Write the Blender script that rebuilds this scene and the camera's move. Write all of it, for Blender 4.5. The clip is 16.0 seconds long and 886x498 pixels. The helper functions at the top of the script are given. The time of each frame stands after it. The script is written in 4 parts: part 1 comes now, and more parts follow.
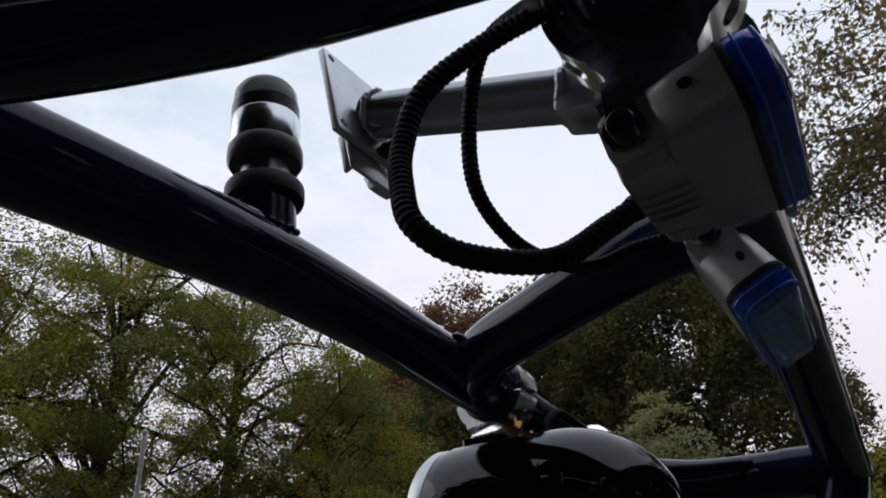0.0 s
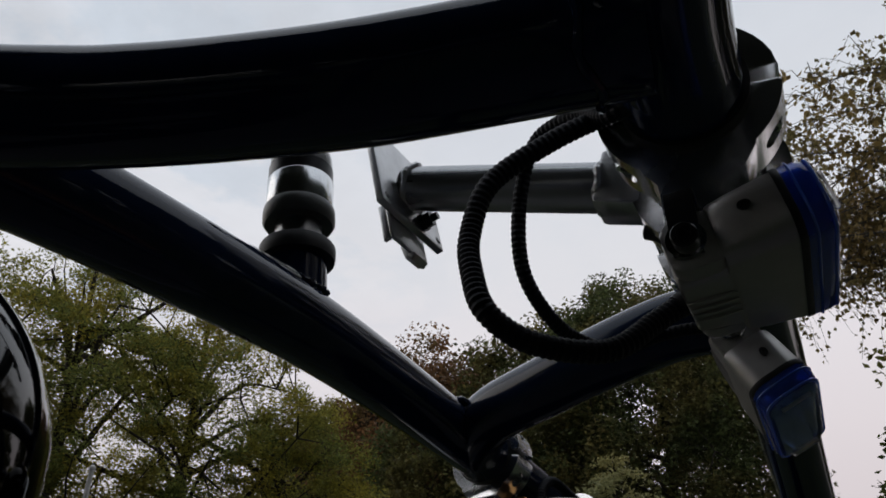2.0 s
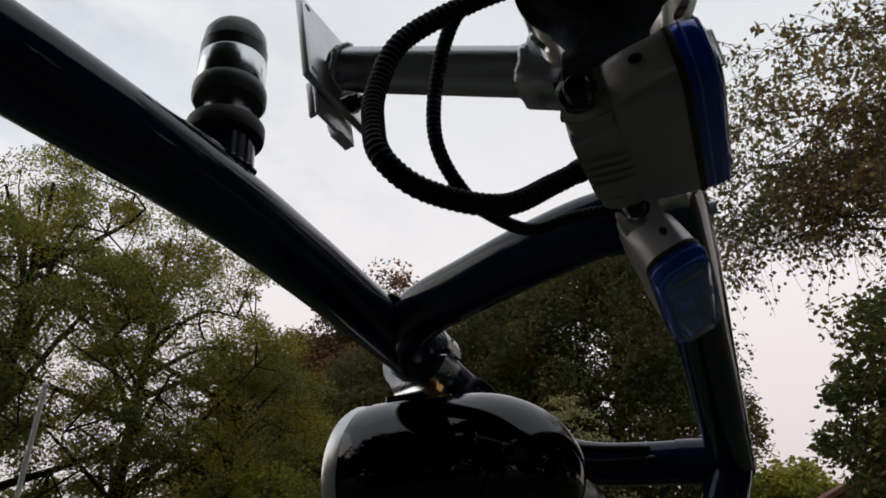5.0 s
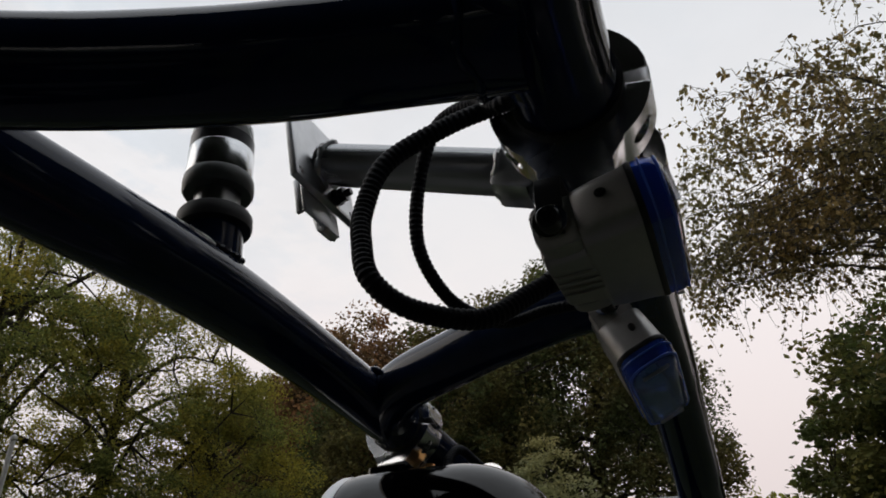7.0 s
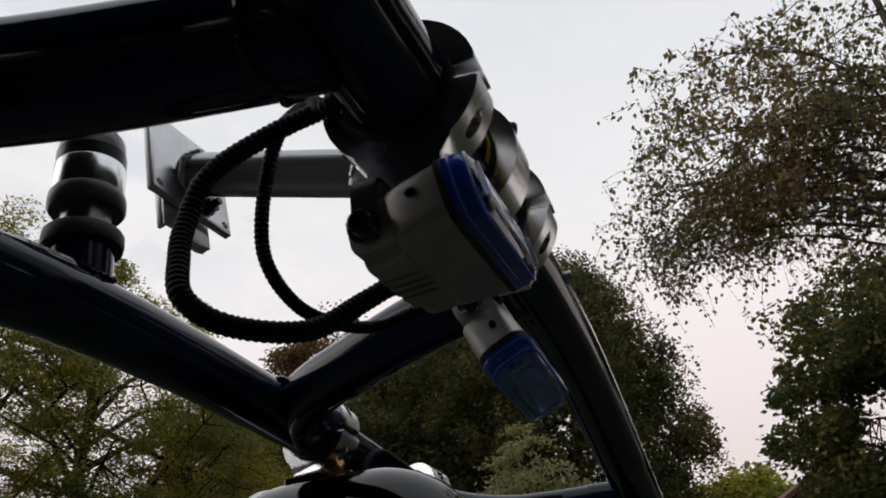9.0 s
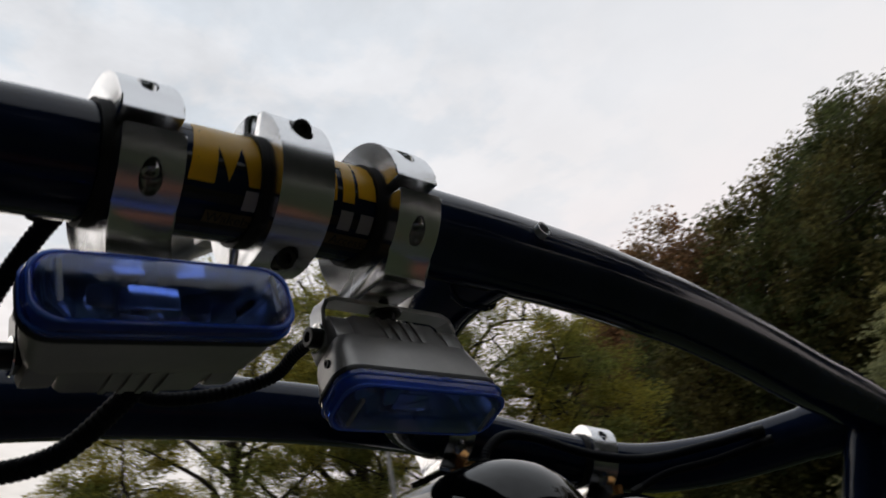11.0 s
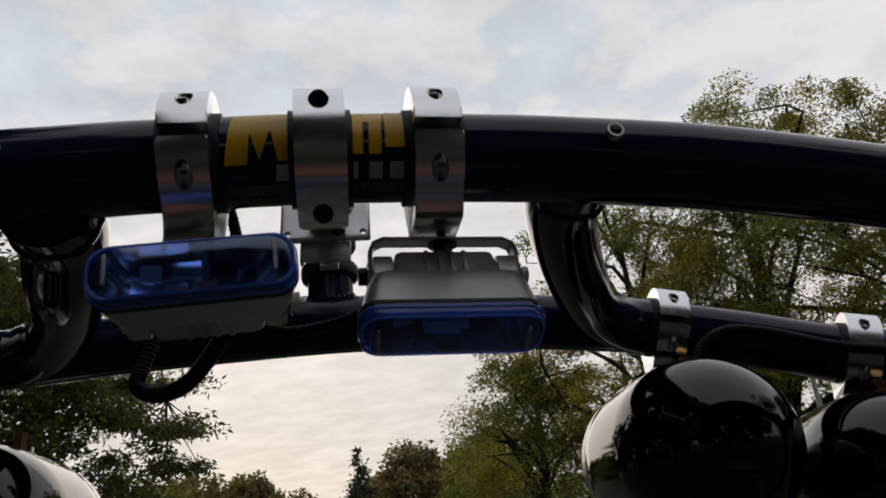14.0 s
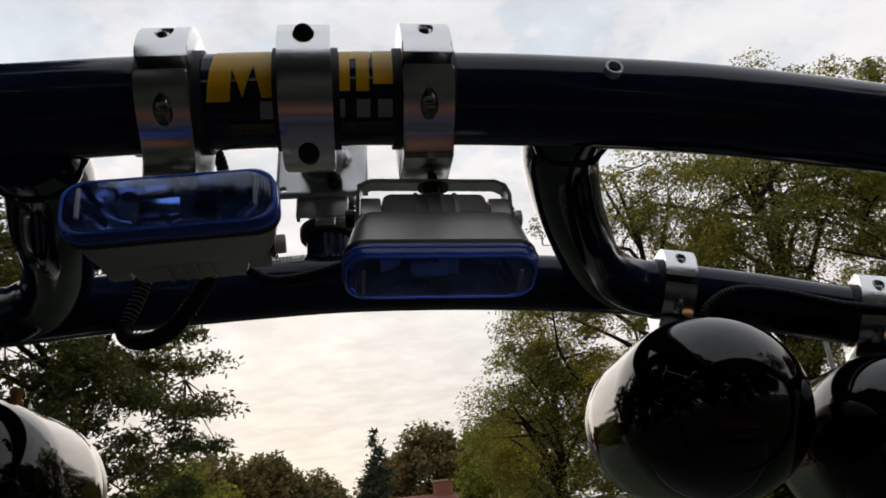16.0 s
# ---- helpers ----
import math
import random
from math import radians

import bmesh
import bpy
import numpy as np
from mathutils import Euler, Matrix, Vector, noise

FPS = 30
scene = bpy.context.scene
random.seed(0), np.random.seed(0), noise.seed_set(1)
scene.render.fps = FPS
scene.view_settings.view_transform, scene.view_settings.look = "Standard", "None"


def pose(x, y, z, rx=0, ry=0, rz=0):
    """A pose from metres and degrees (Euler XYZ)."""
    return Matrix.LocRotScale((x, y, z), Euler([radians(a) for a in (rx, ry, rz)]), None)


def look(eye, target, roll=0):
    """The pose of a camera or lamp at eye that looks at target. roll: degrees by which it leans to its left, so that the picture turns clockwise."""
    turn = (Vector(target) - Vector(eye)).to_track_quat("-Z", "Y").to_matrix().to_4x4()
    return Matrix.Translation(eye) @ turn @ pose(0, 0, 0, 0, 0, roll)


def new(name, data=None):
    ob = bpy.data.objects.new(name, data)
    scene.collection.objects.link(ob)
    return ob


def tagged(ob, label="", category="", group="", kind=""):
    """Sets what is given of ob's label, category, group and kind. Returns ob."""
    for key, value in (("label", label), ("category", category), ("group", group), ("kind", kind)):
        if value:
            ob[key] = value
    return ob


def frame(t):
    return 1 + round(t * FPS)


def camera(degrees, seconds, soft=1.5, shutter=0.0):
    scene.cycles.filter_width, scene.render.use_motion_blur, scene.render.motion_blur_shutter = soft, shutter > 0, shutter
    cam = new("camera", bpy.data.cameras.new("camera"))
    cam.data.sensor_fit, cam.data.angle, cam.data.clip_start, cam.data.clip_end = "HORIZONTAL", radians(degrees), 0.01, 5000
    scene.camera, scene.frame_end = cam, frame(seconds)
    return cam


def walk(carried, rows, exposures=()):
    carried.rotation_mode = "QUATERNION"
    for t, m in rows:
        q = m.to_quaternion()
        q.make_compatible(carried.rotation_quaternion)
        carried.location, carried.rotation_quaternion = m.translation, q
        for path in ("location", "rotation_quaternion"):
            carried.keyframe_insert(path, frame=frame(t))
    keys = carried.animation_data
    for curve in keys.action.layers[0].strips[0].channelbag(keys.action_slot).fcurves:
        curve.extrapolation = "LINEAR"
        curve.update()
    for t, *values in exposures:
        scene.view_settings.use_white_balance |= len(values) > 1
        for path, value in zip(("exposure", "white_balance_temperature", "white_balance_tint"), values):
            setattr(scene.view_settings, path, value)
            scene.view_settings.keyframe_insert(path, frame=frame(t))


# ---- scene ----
cam = camera(63.19, 16.0, soft=1.7, shutter=0.5)
PATH = [
    (0, (-0.3395, 0.0145, 2.3756), (1.2320, 0.8855, 3.2540), -2.79),
    (0.5, (-0.3534, 0.0240, 2.3751), (1.2144, 0.8520, 3.3005), -2.09),
    (1, (-0.3629, 0.0311, 2.3775), (1.1946, 0.8337, 3.3419), -1.37),
    (1.5, (-0.3755, 0.0364, 2.3793), (1.1802, 0.8164, 3.3649), -0.90),
    (2, (-0.3844, 0.0382, 2.3788), (1.1714, 0.8023, 3.3764), -0.19),
    (2.5, (-0.3884, 0.0421, 2.3726), (1.1712, 0.7922, 3.3751), 0.29),
    (3, (-0.3905, 0.0453, 2.3738), (1.1785, 0.7832, 3.3707), 0.75),
    (3.5, (-0.3883, 0.0386, 2.3710), (1.2018, 0.7603, 3.3459), 0.86),
    (4, (-0.3699, 0.0293, 2.3309), (1.2669, 0.7555, 3.2219), 1.32),
    (4.2, (-0.3494, 0.0247, 2.3333), (1.3179, 0.7524, 3.1643), 1.83),
    (6.3, (-0.3871, 0.0114, 2.3539), (1.2624, 0.6725, 3.2714), 0.12),
    (6.5, (-0.3897, 0.0096, 2.3577), (1.2564, 0.6652, 3.2853), 0.04),
    (7, (-0.3962, 0.0045, 2.3615), (1.2466, 0.6380, 3.3100), -0.26),
    (7.5, (-0.3894, -0.0129, 2.3615), (1.2530, 0.5922, 3.3292), -0.76),
    (8, (-0.3875, -0.0307, 2.3655), (1.2632, 0.5333, 3.3437), -1.84),
    (8.2, (-0.3855, -0.0385, 2.3665), (1.2721, 0.5103, 3.3419), -2.57),
    (10.3, (-0.2602, -0.1555, 2.3944), (1.3630, 0.6596, 3.2317), -13.14),
    (10.5, (-0.2339, -0.1936, 2.4052), (1.2834, 0.8053, 3.2419), -11.10),
    (11, (-0.1711, -0.2526, 2.4114), (1.0832, 1.0518, 3.2632), -11.40),
    (11.5, (-0.1278, -0.3008, 2.4101), (0.9220, 1.1657, 3.2746), -12.49),
    (12, (-0.0117, -0.3564, 2.4035), (0.6003, 1.3639, 3.2195), -8.47),
    (12.5, (0.0122, -0.3908, 2.4003), (0.3850, 1.4156, 3.1737), -5.78),
    (13, (0.0082, -0.3793, 2.4018), (0.3228, 1.4396, 3.1716), -5.31),
    (13.5, (0.0002, -0.3631, 2.4041), (0.3187, 1.4654, 3.1493), -5.60),
    (14, (-0.0005, -0.3571, 2.3973), (0.3192, 1.4818, 3.1158), -6.33),
    (14.5, (0.0051, -0.3570, 2.3854), (0.3290, 1.4880, 3.0823), -6.20),
    (15, (0.0094, -0.3405, 2.3854), (0.3096, 1.5121, 3.0767), -5.68),
    (15.5, (0.0126, -0.3430, 2.3782), (0.3080, 1.5134, 3.0611), -6.06),
    (16, (0.0161, -0.3366, 2.3787), (0.2882, 1.5249, 3.0575), -5.66),
]
walk(cam, [(t, look(eye, target, roll)) for t, eye, target, roll in PATH],
     [(0.0, 0.24, 6100, 10), (0.5, 0.12, 6200, 10), (1.5, -0.08, 6350, 10), (3.0, 0.05, 6550, 10), (4.0, 0.14, 6600, 10), (6.5, 0.14, 6750, 10), (8.0, 0.17, 6750, 10), (10.5, 0.18, 6700, 10), (11.5, 0.05, 6700, 10), (12.0, -0.11, 6750, 10), (13.5, -0.06, 6750, 10), (15.0, 0.18, 6750, 10), (16.0, 0.22, 6750, 10)])
C = Vector

# ---- world and light ----
SUN_AZ, SUN_EL = 96.0, 12.0
world = bpy.data.worlds.new("dusk_sky")
scene.world = world
world.use_nodes = True


def nodes_of(tree):
    tree.nodes.clear()

    def n(kind, **kw):
        node = tree.nodes.new(kind)
        for key, value in kw.items():
            if key in node.inputs:
                node.inputs[key].default_value = value
            elif key == "op":
                node.operation = value
            elif key == "blend":
                node.data_type, node.blend_type = "RGBA", value
            elif key == "sky":
                node.sky_type = value
        return node

    def link(a, b):
        tree.links.new(a, b)

    return n, link


n, link = nodes_of(world.node_tree)
coord = n("ShaderNodeTexCoord")
sky = n("ShaderNodeTexSky", sky="NISHITA")
sky.sun_disc = False
sky.sun_elevation, sky.sun_rotation = radians(SUN_EL), radians(90 - SUN_AZ)
split = n("ShaderNodeSeparateXYZ")
link(coord.outputs["Generated"], split.inputs[0])
# height over the horizon -> colour of the cloud deck
ramp = n("ShaderNodeValToRGB")
link(split.outputs["Z"], ramp.inputs[0])
ramp.color_ramp.elements[0].position, ramp.color_ramp.elements[0].color = 0.0, (0.64, 0.625, 0.618, 1)
ramp.color_ramp.elements[1].position, ramp.color_ramp.elements[1].color = 0.78, (0.66, 0.70, 0.76, 1)
for at, col in ((0.14, (0.70, 0.680, 0.670, 1)), (0.25, (0.775, 0.752, 0.750, 1)), (0.36, (0.82, 0.795, 0.81, 1)), (0.55, (0.76, 0.77, 0.81, 1))):
    e = ramp.color_ramp.elements.new(at)
    e.color = col
# flatten the dome so that clouds lie in a sheet overhead
over = n("ShaderNodeMath", op="MAXIMUM")
link(split.outputs["Z"], over.inputs[0])
over.inputs[1].default_value = 0.0
up = n("ShaderNodeMath", op="ADD")
link(over.outputs[0], up.inputs[0])
up.inputs[1].default_value = 0.10
inv = n("ShaderNodeMath", op="DIVIDE")
inv.inputs[0].default_value = 1.0
link(up.outputs[0], inv.inputs[1])
flat = n("ShaderNodeVectorMath", op="SCALE")
link(coord.outputs["Generated"], flat.inputs[0])
link(inv.outputs[0], flat.inputs["Scale"])
puffs = n("ShaderNodeTexNoise", Scale=4.6, Detail=8.0, Roughness=0.58, Distortion=0.15)
link(flat.outputs[0], puffs.inputs["Vector"])
cover = n("ShaderNodeMapRange")
link(puffs.outputs["Fac"], cover.inputs["Value"])
for i, v in enumerate((0.36, 0.66, 0.865, 1.065)):
    cover.inputs[1 + i].default_value = v
gaps = n("ShaderNodeTexNoise", Scale=5.0, Detail=8.0, Roughness=0.56, Distortion=0.1)
link(flat.outputs[0], gaps.inputs["Vector"])
veil = n("ShaderNodeMapRange")
link(gaps.outputs["Fac"], veil.inputs["Value"])
for i, v in enumerate((0.46, 0.56, 0.0, 1.0)):
    veil.inputs[1 + i].default_value = v
high = n("ShaderNodeMapRange")
link(split.outputs["Z"], high.inputs["Value"])
for i, v in enumerate((0.30, 0.52, 0.0, 0.85)):
    high.inputs[1 + i].default_value = v
# the deck is smooth towards +x and breaks up towards +y
broken = n("ShaderNodeMapRange")
link(split.outputs["Y"], broken.inputs["Value"])
for i, v in enumerate((0.35, 0.75, 0.10, 1.0)):
    broken.inputs[1 + i].default_value = v
loose = n("ShaderNodeMath", op="MULTIPLY")
link(veil.outputs[0], loose.inputs[0])
link(broken.outputs[0], loose.inputs[1])
thin = n("ShaderNodeMath", op="MULTIPLY")
link(loose.outputs[0], thin.inputs[0])
link(high.outputs[0], thin.inputs[1])
# towards +x the deck is smooth and turns rosy over the trees
east = n("ShaderNodeMapRange")
link(split.outputs["X"], east.inputs["Value"])
for i, v in enumerate((0.25, 0.85, 0.0, 1.0)):
    east.inputs[1 + i].default_value = v
low = n("ShaderNodeMapRange")
link(split.outputs["Z"], low.inputs["Value"])
for i, v in enumerate((0.18, 0.46, 1.0, 0.0)):
    low.inputs[1 + i].default_value = v
blush = n("ShaderNodeMath", op="MULTIPLY")
link(east.outputs[0], blush.inputs[0])
link(low.outputs[0], blush.inputs[1])
rosy = n("ShaderNodeMix", blend="MULTIPLY")
link(blush.outputs[0], rosy.inputs[0])
link(ramp.outputs["Color"], rosy.inputs[6])
rosy.inputs[7].default_value = (1.03, 0.955, 0.985, 1)
calm = n("ShaderNodeMix")
link(east.outputs[0], calm.inputs[0])
link(cover.outputs[0], calm.inputs[2])
calm.inputs[3].default_value = 0.985
tone = n("ShaderNodeMix", blend="MIX")
link(thin.outputs[0], tone.inputs[0])
link(rosy.outputs[2], tone.inputs[6])
tone.inputs[7].default_value = (0.60, 0.665, 0.745, 1)
deck = n("ShaderNodeVectorMath", op="SCALE")
link(tone.outputs[2], deck.inputs[0])
link(calm.outputs[0], deck.inputs["Scale"])
clear = n("ShaderNodeVectorMath", op="SCALE")
clear.inputs["Scale"].default_value = 0.03
link(sky.outputs[0], clear.inputs[0])
mix = n("ShaderNodeMix", blend="MIX")
mix.inputs[0].default_value = 0.88
link(clear.outputs[0], mix.inputs[6])
link(deck.outputs[0], mix.inputs[7])
back = n("ShaderNodeBackground", Strength=1.12)
link(mix.outputs[2], back.inputs["Color"])
out = n("ShaderNodeOutputWorld")
link(back.outputs[0], out.inputs[0])

sun_data = bpy.data.lights.new("low_sun", "SUN")
sun_data.energy, sun_data.angle, sun_data.color = 0.5, radians(60), (1.0, 0.90, 0.80)
sun = new("low_sun", sun_data)
sun_way = C((math.cos(radians(SUN_AZ)) * math.cos(radians(SUN_EL)), math.sin(radians(SUN_AZ)) * math.cos(radians(SUN_EL)), math.sin(radians(SUN_EL))))
sun.matrix_world = look((0, 0, 30), C((0, 0, 30)) - sun_way)


# ---- materials ----
def material(name, colour, rough=0.5, metal=0.0, vary=0.0, scale=60.0, bump=0.0, bump_scale=300.0, coat=0.0, island=0.0,
             rough_vary=0.0, glass=0.0, ior=1.45, stretch=(1, 1, 1), tint=None, spec=0.5):
    m = bpy.data.materials.new(name)
    m.use_nodes = True
    n, link = nodes_of(m.node_tree)
    out, bsdf = n("ShaderNodeOutputMaterial"), n("ShaderNodeBsdfPrincipled")
    link(bsdf.outputs[0], out.inputs[0])
    b = bsdf.inputs
    b["Base Color"].default_value = (*colour, 1)
    b["Roughness"].default_value, b["Metallic"].default_value = rough, metal
    b["Coat Weight"].default_value, b["Coat Roughness"].default_value = coat, 0.04
    b["Transmission Weight"].default_value, b["IOR"].default_value = glass, ior
    b["Specular IOR Level"].default_value = spec
    where = n("ShaderNodeTexCoord")
    fit = n("ShaderNodeMapping")
    fit.inputs["Scale"].default_value = stretch
    link(where.outputs["Object"], fit.inputs["Vector"])
    grain = n("ShaderNodeTexNoise", Scale=scale, Detail=6.0, Roughness=0.65)
    link(fit.outputs[0], grain.inputs["Vector"])
    if vary or island:
        value = n("ShaderNodeMapRange")
        for i, v in enumerate((0.3, 0.7, 1 - vary, 1 + vary)):
            value.inputs[1 + i].default_value = v
        link(grain.outputs["Fac"], value.inputs["Value"])
        factor = value.outputs[0]
        base = None
        if island:
            geo = n("ShaderNodeNewGeometry")
            each = n("ShaderNodeMapRange")
            for i, v in enumerate((0, 1, 1 - island, 1 + island)):
                each.inputs[1 + i].default_value = v
            link(geo.outputs["Random Per Island"], each.inputs["Value"])
            times = n("ShaderNodeMath", op="MULTIPLY")
            link(each.outputs[0], times.inputs[0])
            link(factor, times.inputs[1])
            factor = times.outputs[0]
            if tint:
                two = n("ShaderNodeMix", blend="MIX")
                patch = n("ShaderNodeTexNoise", Scale=0.55, Detail=3.0)
                link(where.outputs["Object"], patch.inputs["Vector"])
                soft = n("ShaderNodeMapRange")
                for i, v in enumerate((0.42, 0.62, 0, 1)):
                    soft.inputs[1 + i].default_value = v
                link(patch.outputs["Fac"], soft.inputs["Value"])
                link(soft.outputs[0], two.inputs[0])
                two.inputs[6].default_value, two.inputs[7].default_value = (*colour, 1), (*tint, 1)
                base = two.outputs[2]
        col = n("ShaderNodeVectorMath", op="SCALE")
        if base:
            link(base, col.inputs[0])
        else:
            col.inputs[0].default_value = colour
        link(factor, col.inputs["Scale"])
        link(col.outputs[0], b["Base Color"])
    if rough_vary:
        smudge = n("ShaderNodeTexNoise", Scale=scale * 0.4, Detail=5.0)
        link(fit.outputs[0], smudge.inputs["Vector"])
        rr = n("ShaderNodeMapRange")
        for i, v in enumerate((0.3, 0.7, max(0.02, rough - rough_vary), rough + rough_vary)):
            rr.inputs[1 + i].default_value = v
        link(smudge.outputs["Fac"], rr.inputs["Value"])
        link(rr.outputs[0], b["Roughness"])
    if bump:
        fine = n("ShaderNodeTexNoise", Scale=bump_scale, Detail=4.0)
        link(fit.outputs[0], fine.inputs["Vector"])
        bb = n("ShaderNodeBump", Strength=bump, Distance=0.001)
        link(fine.outputs["Fac"], bb.inputs["Height"])
        link(bb.outputs[0], b["Normal"])
    return m


BLACK = material("gloss_black_powder_coat", (0.0105, 0.0185, 0.0470), 0.06, vary=0.25, scale=25, bump=0.02, bump_scale=500, rough_vary=0.025, spec=0.30)
PODBLACK = material("polished_black_shell", (0.0015, 0.0015, 0.002), 0.04, vary=0.2, scale=12, rough_vary=0.012)
ALU = material("polished_aluminium", (0.76, 0.76, 0.77), 0.22, 1.0, vary=0.06, scale=40, bump=0.06, bump_scale=500, rough_vary=0.07, stretch=(0.15, 1, 1))
CAST = material("machined_aluminium", (0.62, 0.62, 0.63), 0.36, 1.0, vary=0.10, scale=60, bump=0.10, bump_scale=400, rough_vary=0.08)
CHROME = material("stainless_steel", (0.78, 0.78, 0.78), 0.10, 1.0, vary=0.04, scale=30, rough_vary=0.04)
STEELGREY = material("brushed_steel_tube", (0.42, 0.43, 0.44), 0.30, 1.0, vary=0.12, scale=30, bump=0.08, bump_scale=300, rough_vary=0.1, stretch=(1, 0.1, 1))
BOLT = material("black_oxide_bolt", (0.032, 0.032, 0.035), 0.30, 0.6, vary=0.2)
RUBBER = material("black_rubber", (0.012, 0.012, 0.013), 0.55, vary=0.2, bump=0.1)
CONDUIT = material("black_split_conduit", (0.006, 0.007, 0.012), 0.60, vary=0.2, scale=90, spec=0.22)
HOUSING = material("grey_painted_housing", (0.400, 0.386, 0.372), 0.38, 0.62, vary=0.10, scale=45, bump=0.09, bump_scale=700, rough_vary=0.08)
LENS = material("blue_tinted_lens", (0.38, 0.52, 0.96), 0.025, glass=1.0, ior=1.47)
BEZEL = material("blue_lens_rim", (0.052, 0.135, 0.66), 0.05, glass=0.6, ior=1.45)
# lighter than the rim's own blue, to paint its highlight lines
BEAD = material("blue_highlight_bead", (0.10, 0.23, 0.82), 0.08, glass=0.35, ior=1.55, spec=0.8)
REFLECT = material("lamp_reflector", (0.86, 0.87, 0.88), 0.16, 1.0, vary=0.10, scale=120)
BULB = material("frosted_bulb", (0.75, 0.75, 0.72), 0.2, vary=0.05)
DARKPLASTIC = material("dark_grey_plastic", (0.055, 0.060, 0.058), 0.38, vary=0.2, scale=60, bump=0.08)
CLEAR = material("clear_globe", (0.92, 0.92, 0.92), 0.06, glass=0.72, ior=1.3)
BARREL = material("turned_stainless", (0.72, 0.73, 0.74), 0.17, 1.0, vary=0.05, scale=60, bump=0.012, bump_scale=300, rough_vary=0.04, stretch=(0.3, 0.3, 6))
ZINC = material("zinc_plated_stub", (0.70, 0.71, 0.72), 0.45, 0.55, vary=0.06)
BRASS = material("brass_fitting", (0.62, 0.32, 0.12), 0.28, 1.0, vary=0.12, scale=80)
SILVER = material("satin_silver_rim", (0.60, 0.61, 0.62), 0.3, 0.8, vary=0.05)
GRILLE = material("black_grille_mesh", (0.01, 0.01, 0.01), 0.6, vary=0.3, bump=0.8, bump_scale=500)
YELLOW = material("yellow_decal_vinyl", (0.84, 0.46, 0.014), 0.32, vary=0.06, scale=40)
GREYVINYL = material("grey_decal_vinyl", (0.44, 0.44, 0.45), 0.35, vary=0.05)
BROWNVINYL = material("brown_decal_vinyl", (0.125, 0.085, 0.032), 0.4, vary=0.1)
DARKVINYL = material("dark_decal_print", (0.012, 0.010, 0.008), 0.4, vary=0.1)
PLATE = material("white_label_plate", (0.82, 0.82, 0.80), 0.35, vary=0.06, scale=80)
PRINT = material("black_label_print", (0.03, 0.03, 0.03), 0.5, vary=0.1)


def leaf_material(name, colour, tint=None, island=0.45):
    m = material(name, colour, 0.6, vary=0.25, scale=1.2, island=island, tint=tint, spec=0.25)
    tree = m.node_tree
    bsdf = next(k for k in tree.nodes if k.type == "BSDF_PRINCIPLED")
    out = next(k for k in tree.nodes if k.type == "OUTPUT_MATERIAL")
    thin, both = tree.nodes.new("ShaderNodeBsdfTranslucent"), tree.nodes.new("ShaderNodeMixShader")
    both.inputs[0].default_value = 0.45
    source = bsdf.inputs["Base Color"].links[0].from_socket
    tree.links.new(source, thin.inputs["Color"])
    tree.links.new(bsdf.outputs[0], both.inputs[1])
    tree.links.new(thin.outputs[0], both.inputs[2])
    tree.links.new(both.outputs[0], out.inputs[0])
    return m


LOCUST = leaf_material("locust_leaves", (0.195, 0.222, 0.062), (0.400, 0.335, 0.056))
MAPLE = leaf_material("maple_leaves", (0.080, 0.098, 0.035), (0.152, 0.130, 0.044))
COPPER = leaf_material("copper_leaves", (0.215, 0.112, 0.052), (0.130, 0.096, 0.042))
OAK = leaf_material("oak_leaves", (0.090, 0.115, 0.036), (0.165, 0.152, 0.042))
BIRCH = leaf_material("birch_leaves", (0.225, 0.205, 0.092), (0.310, 0.220, 0.088))
NEEDLES = leaf_material("blue_spruce_needles", (0.380, 0.385, 0.200), (0.400, 0.360, 0.150), 0.3)
FARSPRUCE = leaf_material("spruce_needles", (0.060, 0.078, 0.046), None, 0.3)
YELLOWLEAF = leaf_material("yellowing_leaves", (0.330, 0.310, 0.045), (0.210, 0.235, 0.042))
FARLEAF = leaf_material("far_leaves", (0.165, 0.155, 0.066), (0.250, 0.180, 0.066))
# near-black leaves for the unseen trees added to darken reflections
BLOCKERLEAF = leaf_material("sky_blocker_leaves", (0.013, 0.019, 0.010), None, 0.3)
BARK = material("bark", (0.040, 0.033, 0.026), 0.9, vary=0.4, scale=14, bump=0.8, bump_scale=40)
BIRCHBARK = material("birch_bark", (0.10, 0.09, 0.08), 0.8, vary=0.5, scale=6, bump=0.4, bump_scale=30)
GRASS = material("mown_grass", (0.028, 0.040, 0.015), 0.9, vary=0.35, scale=0.8, bump=0.6, bump_scale=60)
ROOF = material("red_brown_shingles", (0.16, 0.055, 0.040), 0.8, vary=0.3, scale=6, bump=0.5, bump_scale=30)
STUCCO = material("tan_siding", (0.34, 0.27, 0.19), 0.8, vary=0.12, scale=4, bump=0.3, bump_scale=50)
BRICK = material("red_brick", (0.22, 0.085, 0.055), 0.85, vary=0.3, scale=9, bump=0.5, bump_scale=40)
TRIM = material("white_trim_paint", (0.70, 0.70, 0.68), 0.5, vary=0.05)
WINDOW = material("dark_window_glass", (0.02, 0.025, 0.03), 0.08, vary=0.1)
POLEPAINT = material("pale_pole_paint", (0.50, 0.48, 0.45), 0.45, vary=0.15, scale=8)
GELCOAT = material("dark_gelcoat", (0.02, 0.022, 0.03), 0.15, vary=0.1, scale=3, coat=0.6)
DECK = material("dark_deck", (0.030, 0.030, 0.032), 0.6, vary=0.15, scale=8, bump=0.2)
